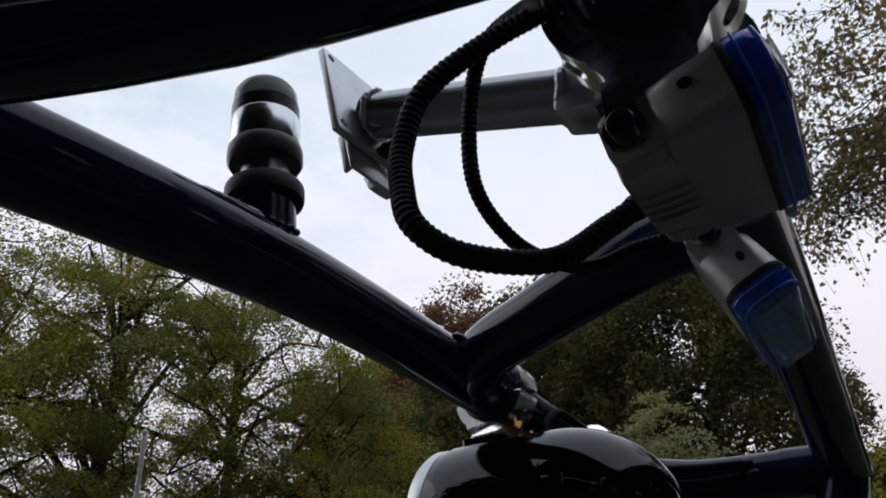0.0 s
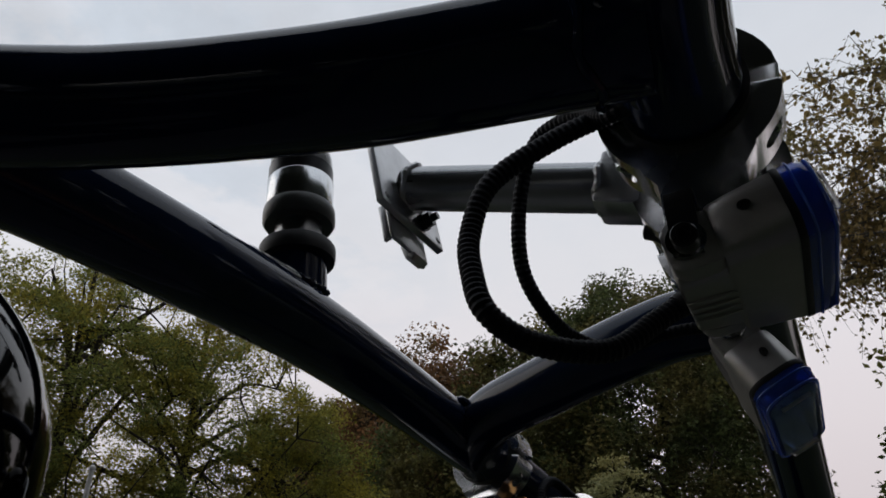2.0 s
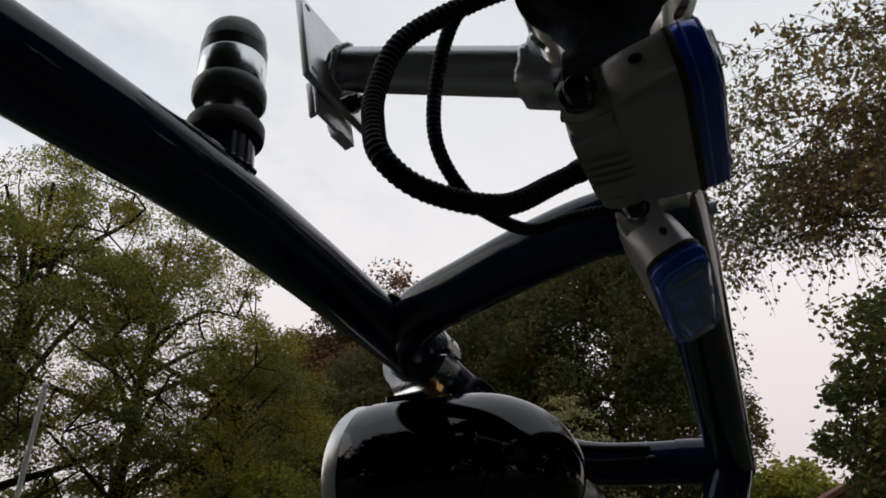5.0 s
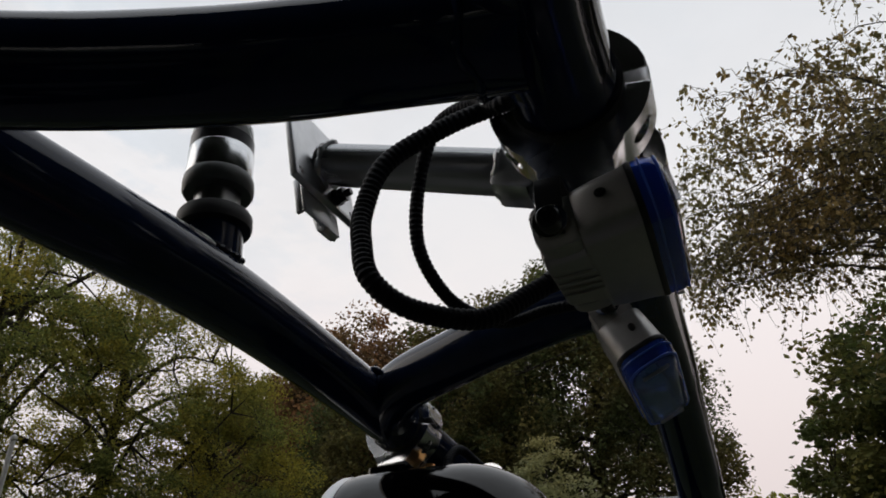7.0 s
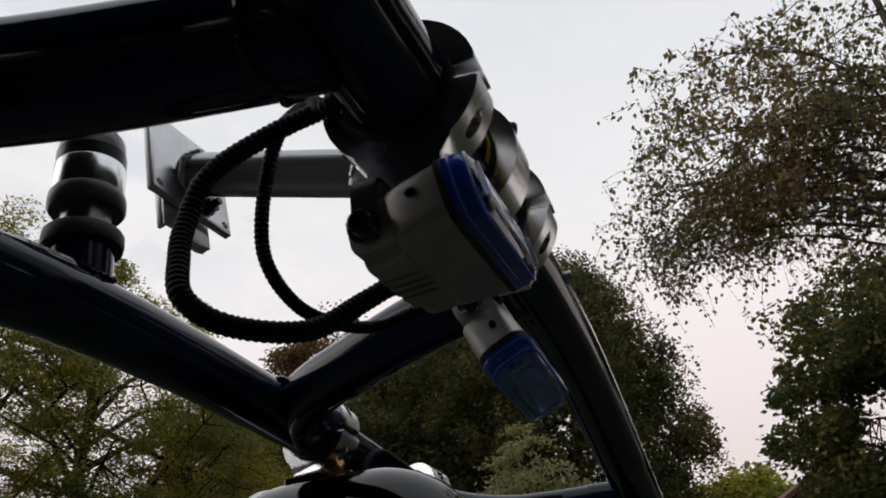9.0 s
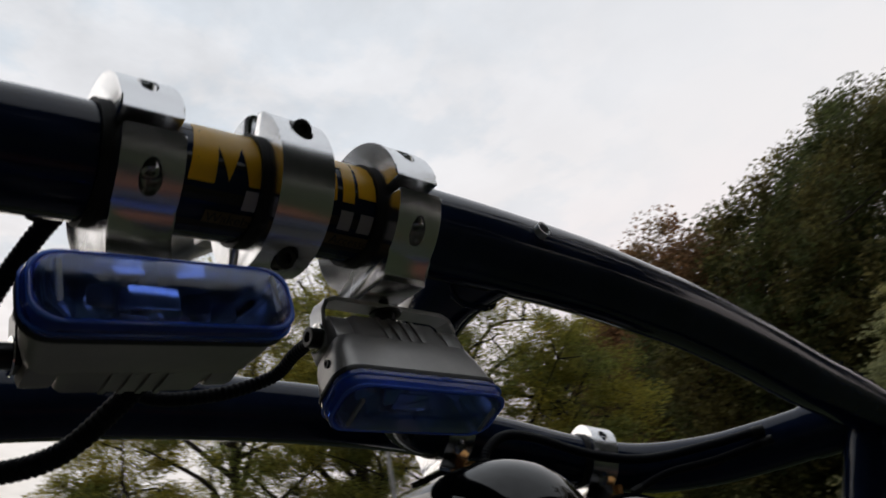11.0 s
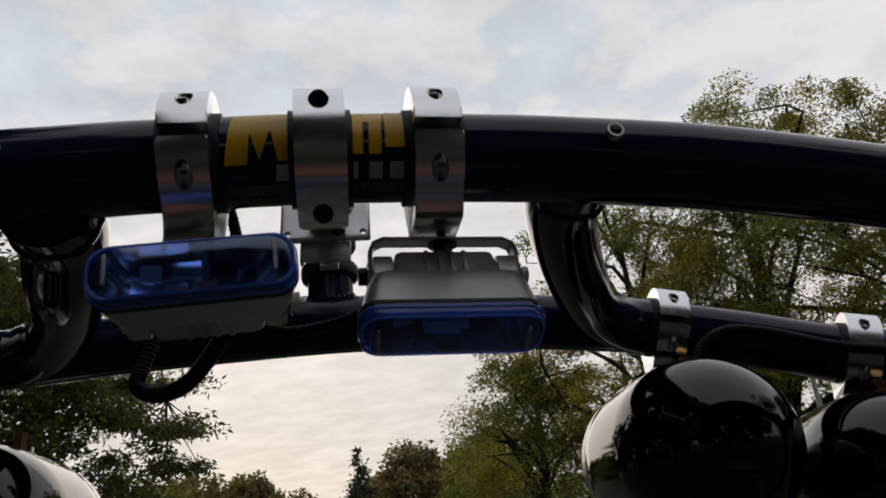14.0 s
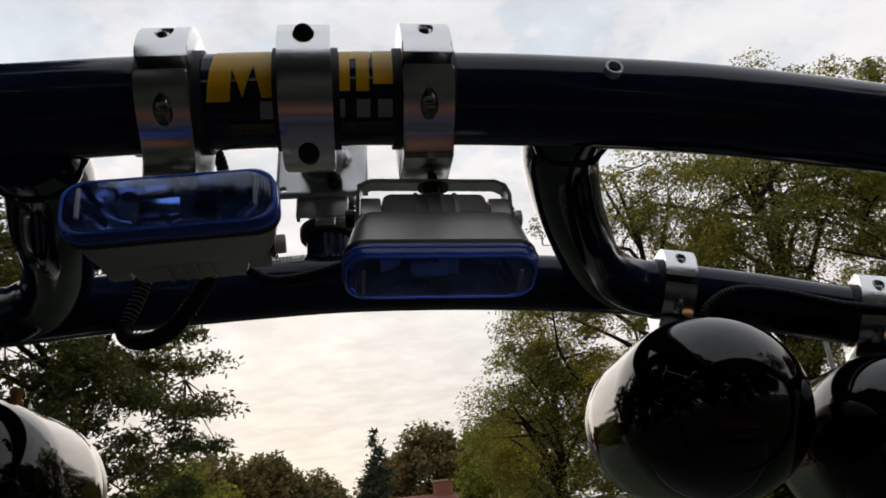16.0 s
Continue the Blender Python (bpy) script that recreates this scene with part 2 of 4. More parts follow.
REDVINYL = material("red_boat_vinyl", (0.15, 0.055, 0.030), 0.45, vary=0.1, scale=12, bump=0.2)
BLUEVINYL = material("blue_boat_vinyl", (0.026, 0.034, 0.060), 0.45, vary=0.1, scale=12, bump=0.2)


# ---- mesh helpers ----
def mesh_of(bm, name, smooth=35):
    bmesh.ops.recalc_face_normals(bm, faces=bm.faces)
    me = bpy.data.meshes.new(name)
    bm.to_mesh(me)
    bm.free()
    if smooth:
        me.polygons.foreach_set("use_smooth", [True] * len(me.polygons))
        me.set_sharp_from_angle(angle=radians(smooth))
    return me


def part(name, bm, mat, parent=None, label="", smooth=35):
    """Links a bmesh, in its parent's own axes, as one mesh object."""
    me = bm if isinstance(bm, bpy.types.Mesh) else mesh_of(bm, name, smooth)
    if not me.materials:
        me.materials.append(mat)
    ob = new(name, me)
    if parent is not None:
        ob.parent = parent
    return tagged(ob, label)


def thing(name, m, label, category, group="", kind=""):
    ob = new(name)
    ob.empty_display_size = 0.02
    ob.matrix_world = m
    return tagged(ob, label, category, group, kind)


def loft(rings, close=True, bm=None):
    """Skin over rings of points, one after the other; close: cap both ends."""
    bm = bm or bmesh.new()
    rows = [[bm.verts.new(p) for p in ring] for ring in rings]
    k = len(rows[0])
    for a, b in zip(rows, rows[1:]):
        for i in range(k):
            bm.faces.new((a[i], a[(i + 1) % k], b[(i + 1) % k], b[i]))
    if close:
        bm.faces.new(rows[0][::-1])
        bm.faces.new(rows[-1])
    return bm


def smooth_path(points, step=0.01):
    """Catmull-Rom through the points, evenly stepped."""
    p = [C(q) for q in points]
    p = [2 * p[0] - p[1], *p, 2 * p[-1] - p[-2]]
    out = []
    for a, b, c, d in zip(p, p[1:], p[2:], p[3:]):
        count = max(2, int((c - b).length / step))
        for i in range(count):
            t = i / count
            out.append(0.5 * (2 * b + (c - a) * t + (2 * a - 5 * b + 4 * c - d) * t * t + (3 * b - a - 3 * c + d) * t ** 3))
    out.append(p[-2])
    return out


def sweep(path, radius, seg=32, close=True, bm=None):
    """A tube along a path; radius: a number or a function of index and count."""
    rings, last = [], None
    for i, p in enumerate(path):
        way = (path[min(i + 1, len(path) - 1)] - path[max(i - 1, 0)]).normalized()
        if last is None:
            side = way.cross(C((0, 0, 1)) if abs(way.z) < 0.9 else C((0, 1, 0))).normalized()
        else:
            side = (last - way * last.dot(way)).normalized()
        last = side
        top = way.cross(side)
        r = radius(i, len(path)) if callable(radius) else radius
        rings.append([p + r * (math.cos(a) * side + math.sin(a) * top) for a in (2 * math.pi * k / seg for k in range(seg))])
    return loft(rings, close, bm)


def lathe(profile, seg=40, axis="z", bm=None, close=True):
    """Turns (radius, height) pairs round an axis."""
    turn = {"z": lambda x, y, z: (x, y, z), "x": lambda x, y, z: (z, x, y), "y": lambda x, y, z: (y, z, x)}[axis]
    rings = [[C(turn(r * math.cos(a), r * math.sin(a), h)) for a in (2 * math.pi * k / seg for k in range(seg))] for r, h in profile]
    return loft(rings, close, bm)


def rounded_rect(w, h, r, seg=6):
    pts = []
    for cx, cz, a0 in ((w / 2 - r, h / 2 - r, 0), (-w / 2 + r, h / 2 - r, 90), (-w / 2 + r, -h / 2 + r, 180), (w / 2 - r, -h / 2 + r, 270)):
        for k in range(seg + 1):
            a = radians(a0 + 90 * k / seg)
            pts.append((cx + r * math.cos(a), cz + r * math.sin(a)))
    return pts


def box(x0, x1, y0, y1, z0, z1, bevel=0.0, bm=None):
    bm = bm or bmesh.new()
    made = bmesh.ops.create_cube(bm, size=1)["verts"]
    for v in made:
        v.co = C(((x0 + x1) / 2 + v.co.x * (x1 - x0), (y0 + y1) / 2 + v.co.y * (y1 - y0), (z0 + z1) / 2 + v.co.z * (z1 - z0)))
    if bevel:
        edges = list({e for v in made for e in v.link_edges})
        bmesh.ops.bevel(bm, geom=edges, offset=bevel, segments=2, affect="EDGES", profile=0.5)
    return bm


def extrude_x(outline, x0, x1, bevel=0.0):
    """A plate whose outline lies in (y, z), from x0 to x1."""
    bm = loft([[C((x, y, z)) for y, z in outline] for x in (x0, x1)])
    if bevel:
        caps = [f for f in bm.faces if len(f.verts) == len(outline)]
        edges = list({e for f in caps for e in f.edges})
        bmesh.ops.bevel(bm, geom=edges, offset=bevel, segments=2, affect="EDGES", profile=0.5)
    return bm


def moved(bm, m):
    bmesh.ops.transform(bm, matrix=m, verts=bm.verts)
    return bm


# ---- tower ----
DECK_Z = 1.05
FRONT_R, REAR_R, STRUT_R = 0.0286, 0.0286, 0.0274
MID = 0.0
FRONT = [(0.0021, 0.0505, 2.6210), (0.1037, 0.0495, 2.6180), (0.1655, 0.0472, 2.6131), (0.2477, 0.0454, 2.6051), (0.3299, 0.0446, 2.5929), (0.3920, 0.0446, 2.5820), (0.4738, 0.0440, 2.5620),
        (0.5548, 0.0432, 2.5385), (0.5994, 0.0430, 2.5275), (0.6534, 0.0425, 2.5125), (0.6980, 0.0420, 2.4985)]
FRONT_LEFT = [(-0.6950, 0.0360, 2.4870), (-0.6500, 0.0350, 2.5000), (-0.6000, 0.0320, 2.5145), (-0.5400, 0.0280, 2.5300), (-0.4607, 0.0250, 2.5542), (-0.3806, 0.0272, 2.5768), (-0.3205, 0.0331, 2.5899),
        (-0.2403, 0.0429, 2.6051), (-0.1599, 0.0501, 2.6155), (-0.0991, 0.0508, 2.6194)]
FRONT_ALL = FRONT_LEFT + FRONT
REAR = [(-0.6850, 0.0607, 2.5050), (-0.6740, 0.1110, 2.5010), (-0.6610, 0.1610, 2.4990), (-0.6300, 0.2160, 2.5020), (-0.5720, 0.2850, 2.5280), (-0.4870, 0.3350, 2.5580), (-0.3969, 0.3569, 2.5798),
        (-0.2959, 0.3686, 2.5892), (-0.1947, 0.3581, 2.5933), (-0.0930, 0.3520, 2.5956), (0.0091, 0.3494, 2.5971), (0.1111, 0.3498, 2.5940), (0.2129, 0.3489, 2.5865), (0.3144, 0.3420, 2.5732),
        (0.4153, 0.3261, 2.5494), (0.5020, 0.3040, 2.5225), (0.5752, 0.2710, 2.5025), (0.6330, 0.2159, 2.4955), (0.6645, 0.1602, 2.4970), (0.6781, 0.1095, 2.4995), (0.6900, 0.0560, 2.5010)]


def front_axis(x):
    """Middle of the front tube at x."""
    for a, b in zip(FRONT_ALL, FRONT_ALL[1:]):
        if a[0] <= x <= b[0]:
            t = (x - a[0]) / (b[0] - a[0])
            return a[1] + t * (b[1] - a[1]), a[2] + t * (b[2] - a[2])
    return FRONT[0][1], FRONT[0][2]


tower_root = (MID, 0.2, DECK_Z)
tower = thing("wake_tower", pose(*tower_root), "gloss black tubular wakeboard tower arching over the boat", "boat tower")
TOW = pose(*tower_root).inverted()
part("front_tube", moved(sweep(smooth_path(FRONT_ALL), FRONT_R, 40), TOW), BLACK, tower)
part("rear_tube", moved(sweep(smooth_path(REAR), REAR_R, 36), TOW), BLACK, tower)
STRUTS = [[(0.1685, 0.0500, 2.6110), (0.1691, 0.0732, 2.6116), (0.1733, 0.1118, 2.6107), (0.1946, 0.1746, 2.6036), (0.2194, 0.2304, 2.5961), (0.2504, 0.2925, 2.5890), (0.2800, 0.3260, 2.5805), (0.3060, 0.3395, 2.5743), (0.3300, 0.3395, 2.5694)],
          [(-0.1631, 0.0548, 2.5990), (-0.1692, 0.1054, 2.6014), (-0.1902, 0.1713, 2.5949), (-0.2054, 0.2224, 2.5952), (-0.2189, 0.2617, 2.5957), (-0.2352, 0.3004, 2.5960), (-0.2580, 0.3420, 2.5955),
        (-0.2880, 0.3660, 2.5900)]]
LEG = [(0.695, 0.044, 2.4985), (0.672, 0.056, 2.450), (0.648, 0.085, 2.36), (0.610, 0.16, 2.10), (0.590, 0.29, 1.60), (0.590, 0.37, 1.06)]
for sx in (1, -1):
    def side(points):
        return [(x if sx > 0 else 2 * MID - x, y, z) for x, y, z in points]
    part("strut", moved(sweep(smooth_path(STRUTS[0 if sx > 0 else 1], 0.008), lambda i, c: STRUT_R + 0.0022 * max(0.0, (i / c - 0.7) / 0.3), 32), TOW), BLACK, tower)
    part("leg", moved(sweep(smooth_path(side(LEG)), 0.0286, 32), TOW), BLACK, tower)
    # end cap that closes the front tube over the leg
    end = side([(0.698, 0.042, 2.4985)])[0]
    bm = bmesh.new()
    bmesh.ops.create_uvsphere(bm, u_segments=28, v_segments=16, radius=0.0300, matrix=Matrix.Translation(end))
    part("elbow_joint", moved(bm, TOW), BLACK, tower)
    part("rear_sleeve", moved(sweep([C(p) for p in side([(0.6781, 0.1095, 2.4995), (0.684, 0.083, 2.5005), (0.691, 0.050, 2.5010)])], 0.0300, 32), TOW), BLACK, tower)
    part("foot_plate", moved(box(*sorted((end[0] - sx * 0.10, end[0] + sx * 0.01)), 0.31, 0.41, DECK_Z, DECK_Z + 0.012, 0.003), TOW), BLACK, tower)
    # weld bead where the strut meets the front tube
    sc = min(smooth_path(STRUTS[0 if sx > 0 else 1], 0.002), key=lambda p: abs(p.y - 0.0775))
    ring = [sc + C((0.0276 * math.cos(a), 0.002 * math.sin(5 * a), 0.0276 * math.sin(a))) for a in (2 * math.pi * k / 40 for k in range(41))]
    part("weld_bead", moved(sweep(ring, lambda i, c: 0.0022 + 0.0006 * math.sin(i * 2.1), 8, False), TOW), BLACK, tower)
    # threaded rope stubs on the outer arc
    for x, dy in ((0.181, -0.6), (0.595, -0.2), (0.618, -0.2), (0.638, -0.2), (0.658, -0.2), (0.678, -0.2)):
        y, z = front_axis(sx * x)
        size = 0.0054 if x < 0.3 else 0.0040
        long = 0.0050 if x < 0.3 else 0.004
        a = radians(9 if x < 0.3 else 62)
        m = pose(x if sx > 0 else 2 * MID - x, y, z) @ Matrix.Rotation(-a, 4, "X")
        bm = lathe([(size, -FRONT_R + 0.002), (size, -FRONT_R - long), (size * 0.74, -FRONT_R - long), (size * 0.70, -FRONT_R + 0.001)], 20, "y")
        part("threaded_stub", moved(bm, TOW @ m), ZINC if x < 0.3 else BLACK, tower, "bright steel threaded stub" if x < 0.3 else "")


# blob of weld in the crotch where the strut runs into the rear tube
crotch = bmesh.new()
bmesh.ops.create_icosphere(crotch, subdivisions=3, radius=0.0060, matrix=pose(0.2440, 0.3270, 2.6030) @ Matrix.Diagonal((1.5, 1.1, 0.8, 1)))
for v in crotch.verts:
    v.co += C((math.sin(v.co.y * 2100), math.sin(v.co.z * 1700), math.sin(v.co.x * 1900))) * 0.0004
part("weld_bead", moved(crotch, TOW), BLACK, tower)


# ---- clamps ----
def carve(bm, cutter, name):
    """The mesh of bm with the cutter taken out of it."""
    a, b = new("solid", mesh_of(bm, name, 0)), new("cutter", mesh_of(cutter, "cutter", 0))
    mod = a.modifiers.new("carve", "BOOLEAN")
    mod.operation, mod.object, mod.solver = "DIFFERENCE", b, "EXACT"
    bpy.context.view_layer.update()
    me = bpy.data.meshes.new_from_object(a.evaluated_get(bpy.context.evaluated_depsgraph_get()))
    me.name = name
    for ob in (a, b):
        old = ob.data
        bpy.data.objects.remove(ob)
        bpy.data.meshes.remove(old)
    me.polygons.foreach_set("use_smooth", [True] * len(me.polygons))
    me.set_sharp_from_angle(angle=radians(30))
    return me


def arc(r, a0, a1, k=18):
    return [(r * math.cos(radians(a0 + (a1 - a0) * i / k)), r * math.sin(radians(a0 + (a1 - a0) * i / k))) for i in range(k + 1)]


def clamp(m, inner, outer, width, foot, label, group, dark_bolts=False):
    """Two half shells round a tube that lies along x; the lower one runs down into a flared foot."""
    c = thing("tube_clamp", m, label, "clamp", group)
    ear = outer - 0.0088 if not dark_bolts else outer - 0.0100
    rise = math.sqrt(outer ** 2 - ear ** 2)
    well = 0.0062 if dark_bolts else 0.0051

    def wells(up):
        bm = bmesh.new()
        for sy in (-1, 1):
            lathe([(well, up * rise * 0.45), (well, up * (outer + 0.01))], 24, bm=bm)
            for v in bm.verts:
                if not v.tag:
                    v.co.y += sy * ear
                    v.tag = True
        return bm

    top = arc(outer, 4.5, 175.5) + arc(inner, 175.5, 4.5)
    part("upper_half", carve(extrude_x(top, -width / 2, width / 2, 0.0016), wells(1), "upper_half"), ALU, c)
    neck = foot[0] / 2
    low = arc(outer, 186, 236)
    if foot[1] > outer:
        low += [(-neck * 0.90, -outer - 0.002), (-neck * 0.88, -(outer + foot[1]) / 2), (-neck, -foot[1] + 0.004), (-neck, -foot[1]),
                (neck, -foot[1]), (neck, -foot[1] + 0.004), (neck * 0.88, -(outer + foot[1]) / 2), (neck * 0.90, -outer - 0.002)]
    else:
        low += arc(outer, 240, 300)
    low += arc(outer, 304, 354) + arc(inner, 354, 186)
    part("lower_half", carve(extrude_x(low, -width / 2, width / 2, 0.0016), wells(-1), "lower_half"), ALU, c)
    part("rubber_liner", lathe([(inner - 0.0008, -width / 2 - 0.004), (inner + 0.0022, -width / 2 - 0.004), (inner + 0.0022, width / 2 + 0.004), (inner - 0.0008, width / 2 + 0.004)], 40, "x", close=False), RUBBER, c)
    for sy in (-1, 1):
        for up in (1, -1):
            size = 0.0056 if dark_bolts else 0.0043
            high = rise * (1.05 if dark_bolts else 0.88)
            bm = lathe([(size, rise * 0.42), (size, high - 0.0006), (size - 0.0006, high), (size * 0.55, high), (size * 0.5, high - 0.003), (0.0005, high - 0.003)], 20)
            part("bolt_head", moved(bm, Matrix.Translation((0, sy * ear, 0)) @ Matrix.Diagonal((1, 1, up, 1))), BOLT if dark_bolts else CHROME, c,
                 "black socket-head bolt" if dark_bolts else "")
    return c


def on_front(x, tilt=0.0):
    y, z = front_axis(x)
    lean = math.degrees(math.atan2(front_axis(x + 0.03)[1] - front_axis(x - 0.03)[1], 0.06))
    return pose(x, y, z, 0, -lean) @ pose(0, 0, 0, tilt)


LIGHT_CLAMP = "polished aluminium clamp holding a flood light under the tower tube"
clamp(on_front(-0.0775), FRONT_R, 0.0440, 0.028, (0.040, 0.0665), LIGHT_CLAMP, "clamps on the front tube")
clamp(on_front(0.0685), FRONT_R, 0.0452, 0.029, (0.040, 0.0508), LIGHT_CLAMP, "clamps on the front tube")
ARM_TILT = 17.0
clamp(on_front(-0.0010, ARM_TILT + 98), FRONT_R, 0.0440, 0.030, (0.040, 0.0), "polished aluminium clamp with black bolts carrying a bracket arm", "clamps on the front tube", True)


# ---- bracket arm with plate, behind the middle clamp ----
arm = thing("mirror_bracket", on_front(-0.0010, ARM_TILT), "bare steel arm with a welded mounting plate", "bracket")
part("mounting_block", box(-0.016, 0.016, 0.036, 0.066, -0.019, 0.019, 0.003), CAST, arm)
part("arm_tube", lathe([(0.0165, 0.062), (0.0165, 0.214)], 32, "y"), STEELGREY, arm)
PLATE_M = pose(0.0, 0.1975, -0.0310, -30, 0, -4)
plate_cut = bmesh.new()
for hx in (-0.034, 0.034):
    for hz in (0.007, 0.071):
        lathe([(0.0032, -0.02), (0.0032, 0.02)], 14, "y", plate_cut)
        for v in plate_cut.verts:
            if not v.tag:
                v.co.x += hx
                v.co.z += hz
                v.tag = True
part("mounting_plate", carve(moved(box(-0.0405, 0.0405, 0.0, 0.0060, 0.0, 0.078, 0.001), PLATE_M), moved(plate_cut, PLATE_M), "mounting_plate"), CAST, arm)
for y0, r0 in ((0.2085, 0.0172), (0.0655, 0.0170)):
    ring = [C((r0 * math.cos(a), y0 - 0.001 + 0.0008 * math.sin(5 * a), r0 * math.sin(a))) for a in (2 * math.pi * k / 120 for k in range(121))]
    part("weld_bead", sweep(ring, lambda i, c: 0.0024 + 0.0002 * math.sin(i * 1.25) + 0.0004 * math.sin(i * 0.37), 8, False), CAST, arm, "rough weld bead")
hook = box(-0.023, 0.022, 0.0065, 0.0095, -0.019, 0.020, 0.0008)
box(-0.023, -0.020, 0.0095, 0.0150, -0.019, 0.012, 0.0008, hook)
box(0.019, 0.022, 0.0095, 0.0150, -0.019, 0.012, 0.0008, hook)
part("hook_channel", moved(hook, PLATE_M), CAST, arm)
curl = [(0.010, -0.004), (0.0125, -0.016), (0.0105, -0.026), (0.0055, -0.0300), (0.0015, -0.0270), (0.0035, -0.0235), (0.0065, -0.0250), (0.0085, -0.0225), (0.0098, -0.015), (0.0080, -0.004)]
part("hook_tongue", moved(extrude_x(curl, -0.008, 0.008, 0.0006), PLATE_M @ pose(0.003, 0.0, 0.0)), CAST, arm)
lump = bmesh.new()
bmesh.ops.create_icosphere(lump, subdivisions=3, radius=0.0080, matrix=PLATE_M @ pose(0.019, -0.001, 0.040) @ Matrix.Diagonal((0.9, 0.7, 1.4, 1)))
for v in lump.verts:
    v.co += C((math.sin(v.co.z * 1900), math.sin(v.co.x * 1300), math.sin(v.co.y * 1700))) * 0.0007
part("weld_bead", lump, CAST, arm, "rough weld bead")
part("plate_bolt", moved(lathe([(0.0030, -0.014), (0.0030, -0.009), (0.0058, -0.009), (0.0058, -0.004), (0.0070, -0.004), (0.0070, 0.0)], 6, "y"), PLATE_M @ pose(0.012, 0, 0.010)), BOLT, arm)


# ---- flood lights ----
def flood_light(m, tilt, yoke_top, label, deep, high):
    """Lens towards -y. m: the middle of the lens rim; tilt: degrees that it dips; yoke_top: where its strap bolts on, above the hinge; deep, high: factors on the depth and height of the case."""
    root = thing("flood_light", m, label, "flood light", "flood lights")
    T = pose(0, 0, 0, tilt) @ Matrix.Diagonal((1, deep, high, 1))
    W, H = 0.107, 0.0375

    def section(w, h, y, r):
        y = y if y > 0 else y * 0.78
        return [C((x, y, z)) for x, z in rounded_rect(w, h, min(r * 0.78, h / 2 - 0.0005, w / 2 - 0.0005))]

    body = loft([section(W * 0.55, H * 0.66, 0.0460, 0.006), section(W * 0.575, H * 0.74, 0.0450, 0.007), section(W * 0.64, H * 0.84, 0.0290, 0.009), section(W * 0.655, H * 0.855, 0.0280, 0.009),
                 section(W * 0.840, H * 0.88, 0.0272, 0.010), section(W * 0.862, H * 0.905, 0.0258, 0.011), section(W * 0.915, H * 0.93, 0.0180, 0.012), section(W * 0.955, H * 0.955, 0.0095, 0.014), section(W * 0.980, H * 0.975, 0.0040, 0.015), section(W * 0.985, H * 0.985, 0.0012, 0.015),
                 section(W * 0.90, H * 0.88, 0.0003, 0.013), section(W * 0.58, H * 0.60, 0.027, 0.008)])
    part("housing", moved(body, T), HOUSING, root)
    for side in (1, -1):
        for k in range(4):
            x = -0.0115 + 0.0077 * k
            rib = loft([[C((x + dx, y, side * z)) for dx, z in ((-0.0016, zb), (0.0016, zb), (0.0012, zt), (-0.0012, zt))]
                        for y, zb, zt in ((0.0455, 0.0120, 0.0148), (0.036, 0.0140, 0.0166), (0.027, 0.0152, 0.0168))])
            part("cooling_rib", moved(rib, T), HOUSING, root)
    rim = loft([section(W, H, 0.0030, 0.016), section(W, H, -0.0060, 0.0165), section(W * 0.99, H * 0.97, -0.0090, 0.017), section(W * 0.955, H * 0.90, -0.0118, 0.016),
                section(W * 0.935, H * 0.86, -0.0112, 0.0155), section(W * 0.962, H * 0.915, -0.0080, 0.016), section(W * 0.968, H * 0.93, 0.0028, 0.0155), section(W, H, 0.0030, 0.016)], close=False)
    bmesh.ops.remove_doubles(rim, verts=rim.verts, dist=1e-5)
    seal = loft([section(W * 1.004, H * 1.008, 0.0036, 0.016), section(W * 1.008, H * 1.016, 0.0030, 0.0165), section(W * 1.008, H * 1.016, 0.0012, 0.0165), section(W * 1.002, H * 1.004, 0.0008, 0.016),
                 section(W * 0.95, H * 0.90, 0.0008, 0.015), section(W * 0.95, H * 0.90, 0.0036, 0.015)], close=False)
    part("gasket", moved(seal, T), RUBBER, root, "black rubber gasket")
    ring = part("lens_rim", moved(rim, T), BEZEL, root, "deep blue moulded lens edge")
    ring.visible_shadow = False
    # rounded steps moulded round the lens edge, coloured lighter to stand for its highlight lines
    for fw, fh, y0, thick in ((1.000, 1.002, -0.0030, 0.0007), (0.970, 0.932, -0.0108, 0.0009)):
        turns = [math.radians(45 * i) for i in range(8)] + [0.0]
        bead = loft([section(W * fw + 2 * thick * math.cos(a), H * fh + 2 * thick * math.cos(a), y0 + thick * math.sin(a), 0.0155) for a in turns], close=False)
        bmesh.ops.remove_doubles(bead, verts=bead.verts, dist=1e-5)
        part("rim_highlight_bead", moved(bead, T), BEAD, root, "rounded blue bead on the lens edge, coloured lighter as its highlight").visible_shadow = False
    lens = loft([section(W * 0.945, H * 0.88, -0.0119, 0.016), section(W * 0.88, H * 0.76, -0.0140, 0.014), section(W * 0.60, H * 0.44, -0.0152, 0.008),
                 section(W * 0.60, H * 0.42, -0.0138, 0.008), section(W * 0.87, H * 0.74, -0.0127, 0.0135), section(W * 0.935, H * 0.86, -0.0112, 0.0155)], close=False)
    k = len(section(W, H, 0, 0.016))
    lens.verts.index_update()
    bmesh.ops.delete(lens, geom=[f for f in lens.faces if {v.index // k for v in f.verts} == {2, 3}], context="FACES_ONLY")
    lens.verts.ensure_lookup_table()
    vs = list(lens.verts)
    lens.faces.new([vs[2 * k + i] for i in range(k)])
    lens.faces.new([vs[3 * k + i] for i in range(k)][::-1])
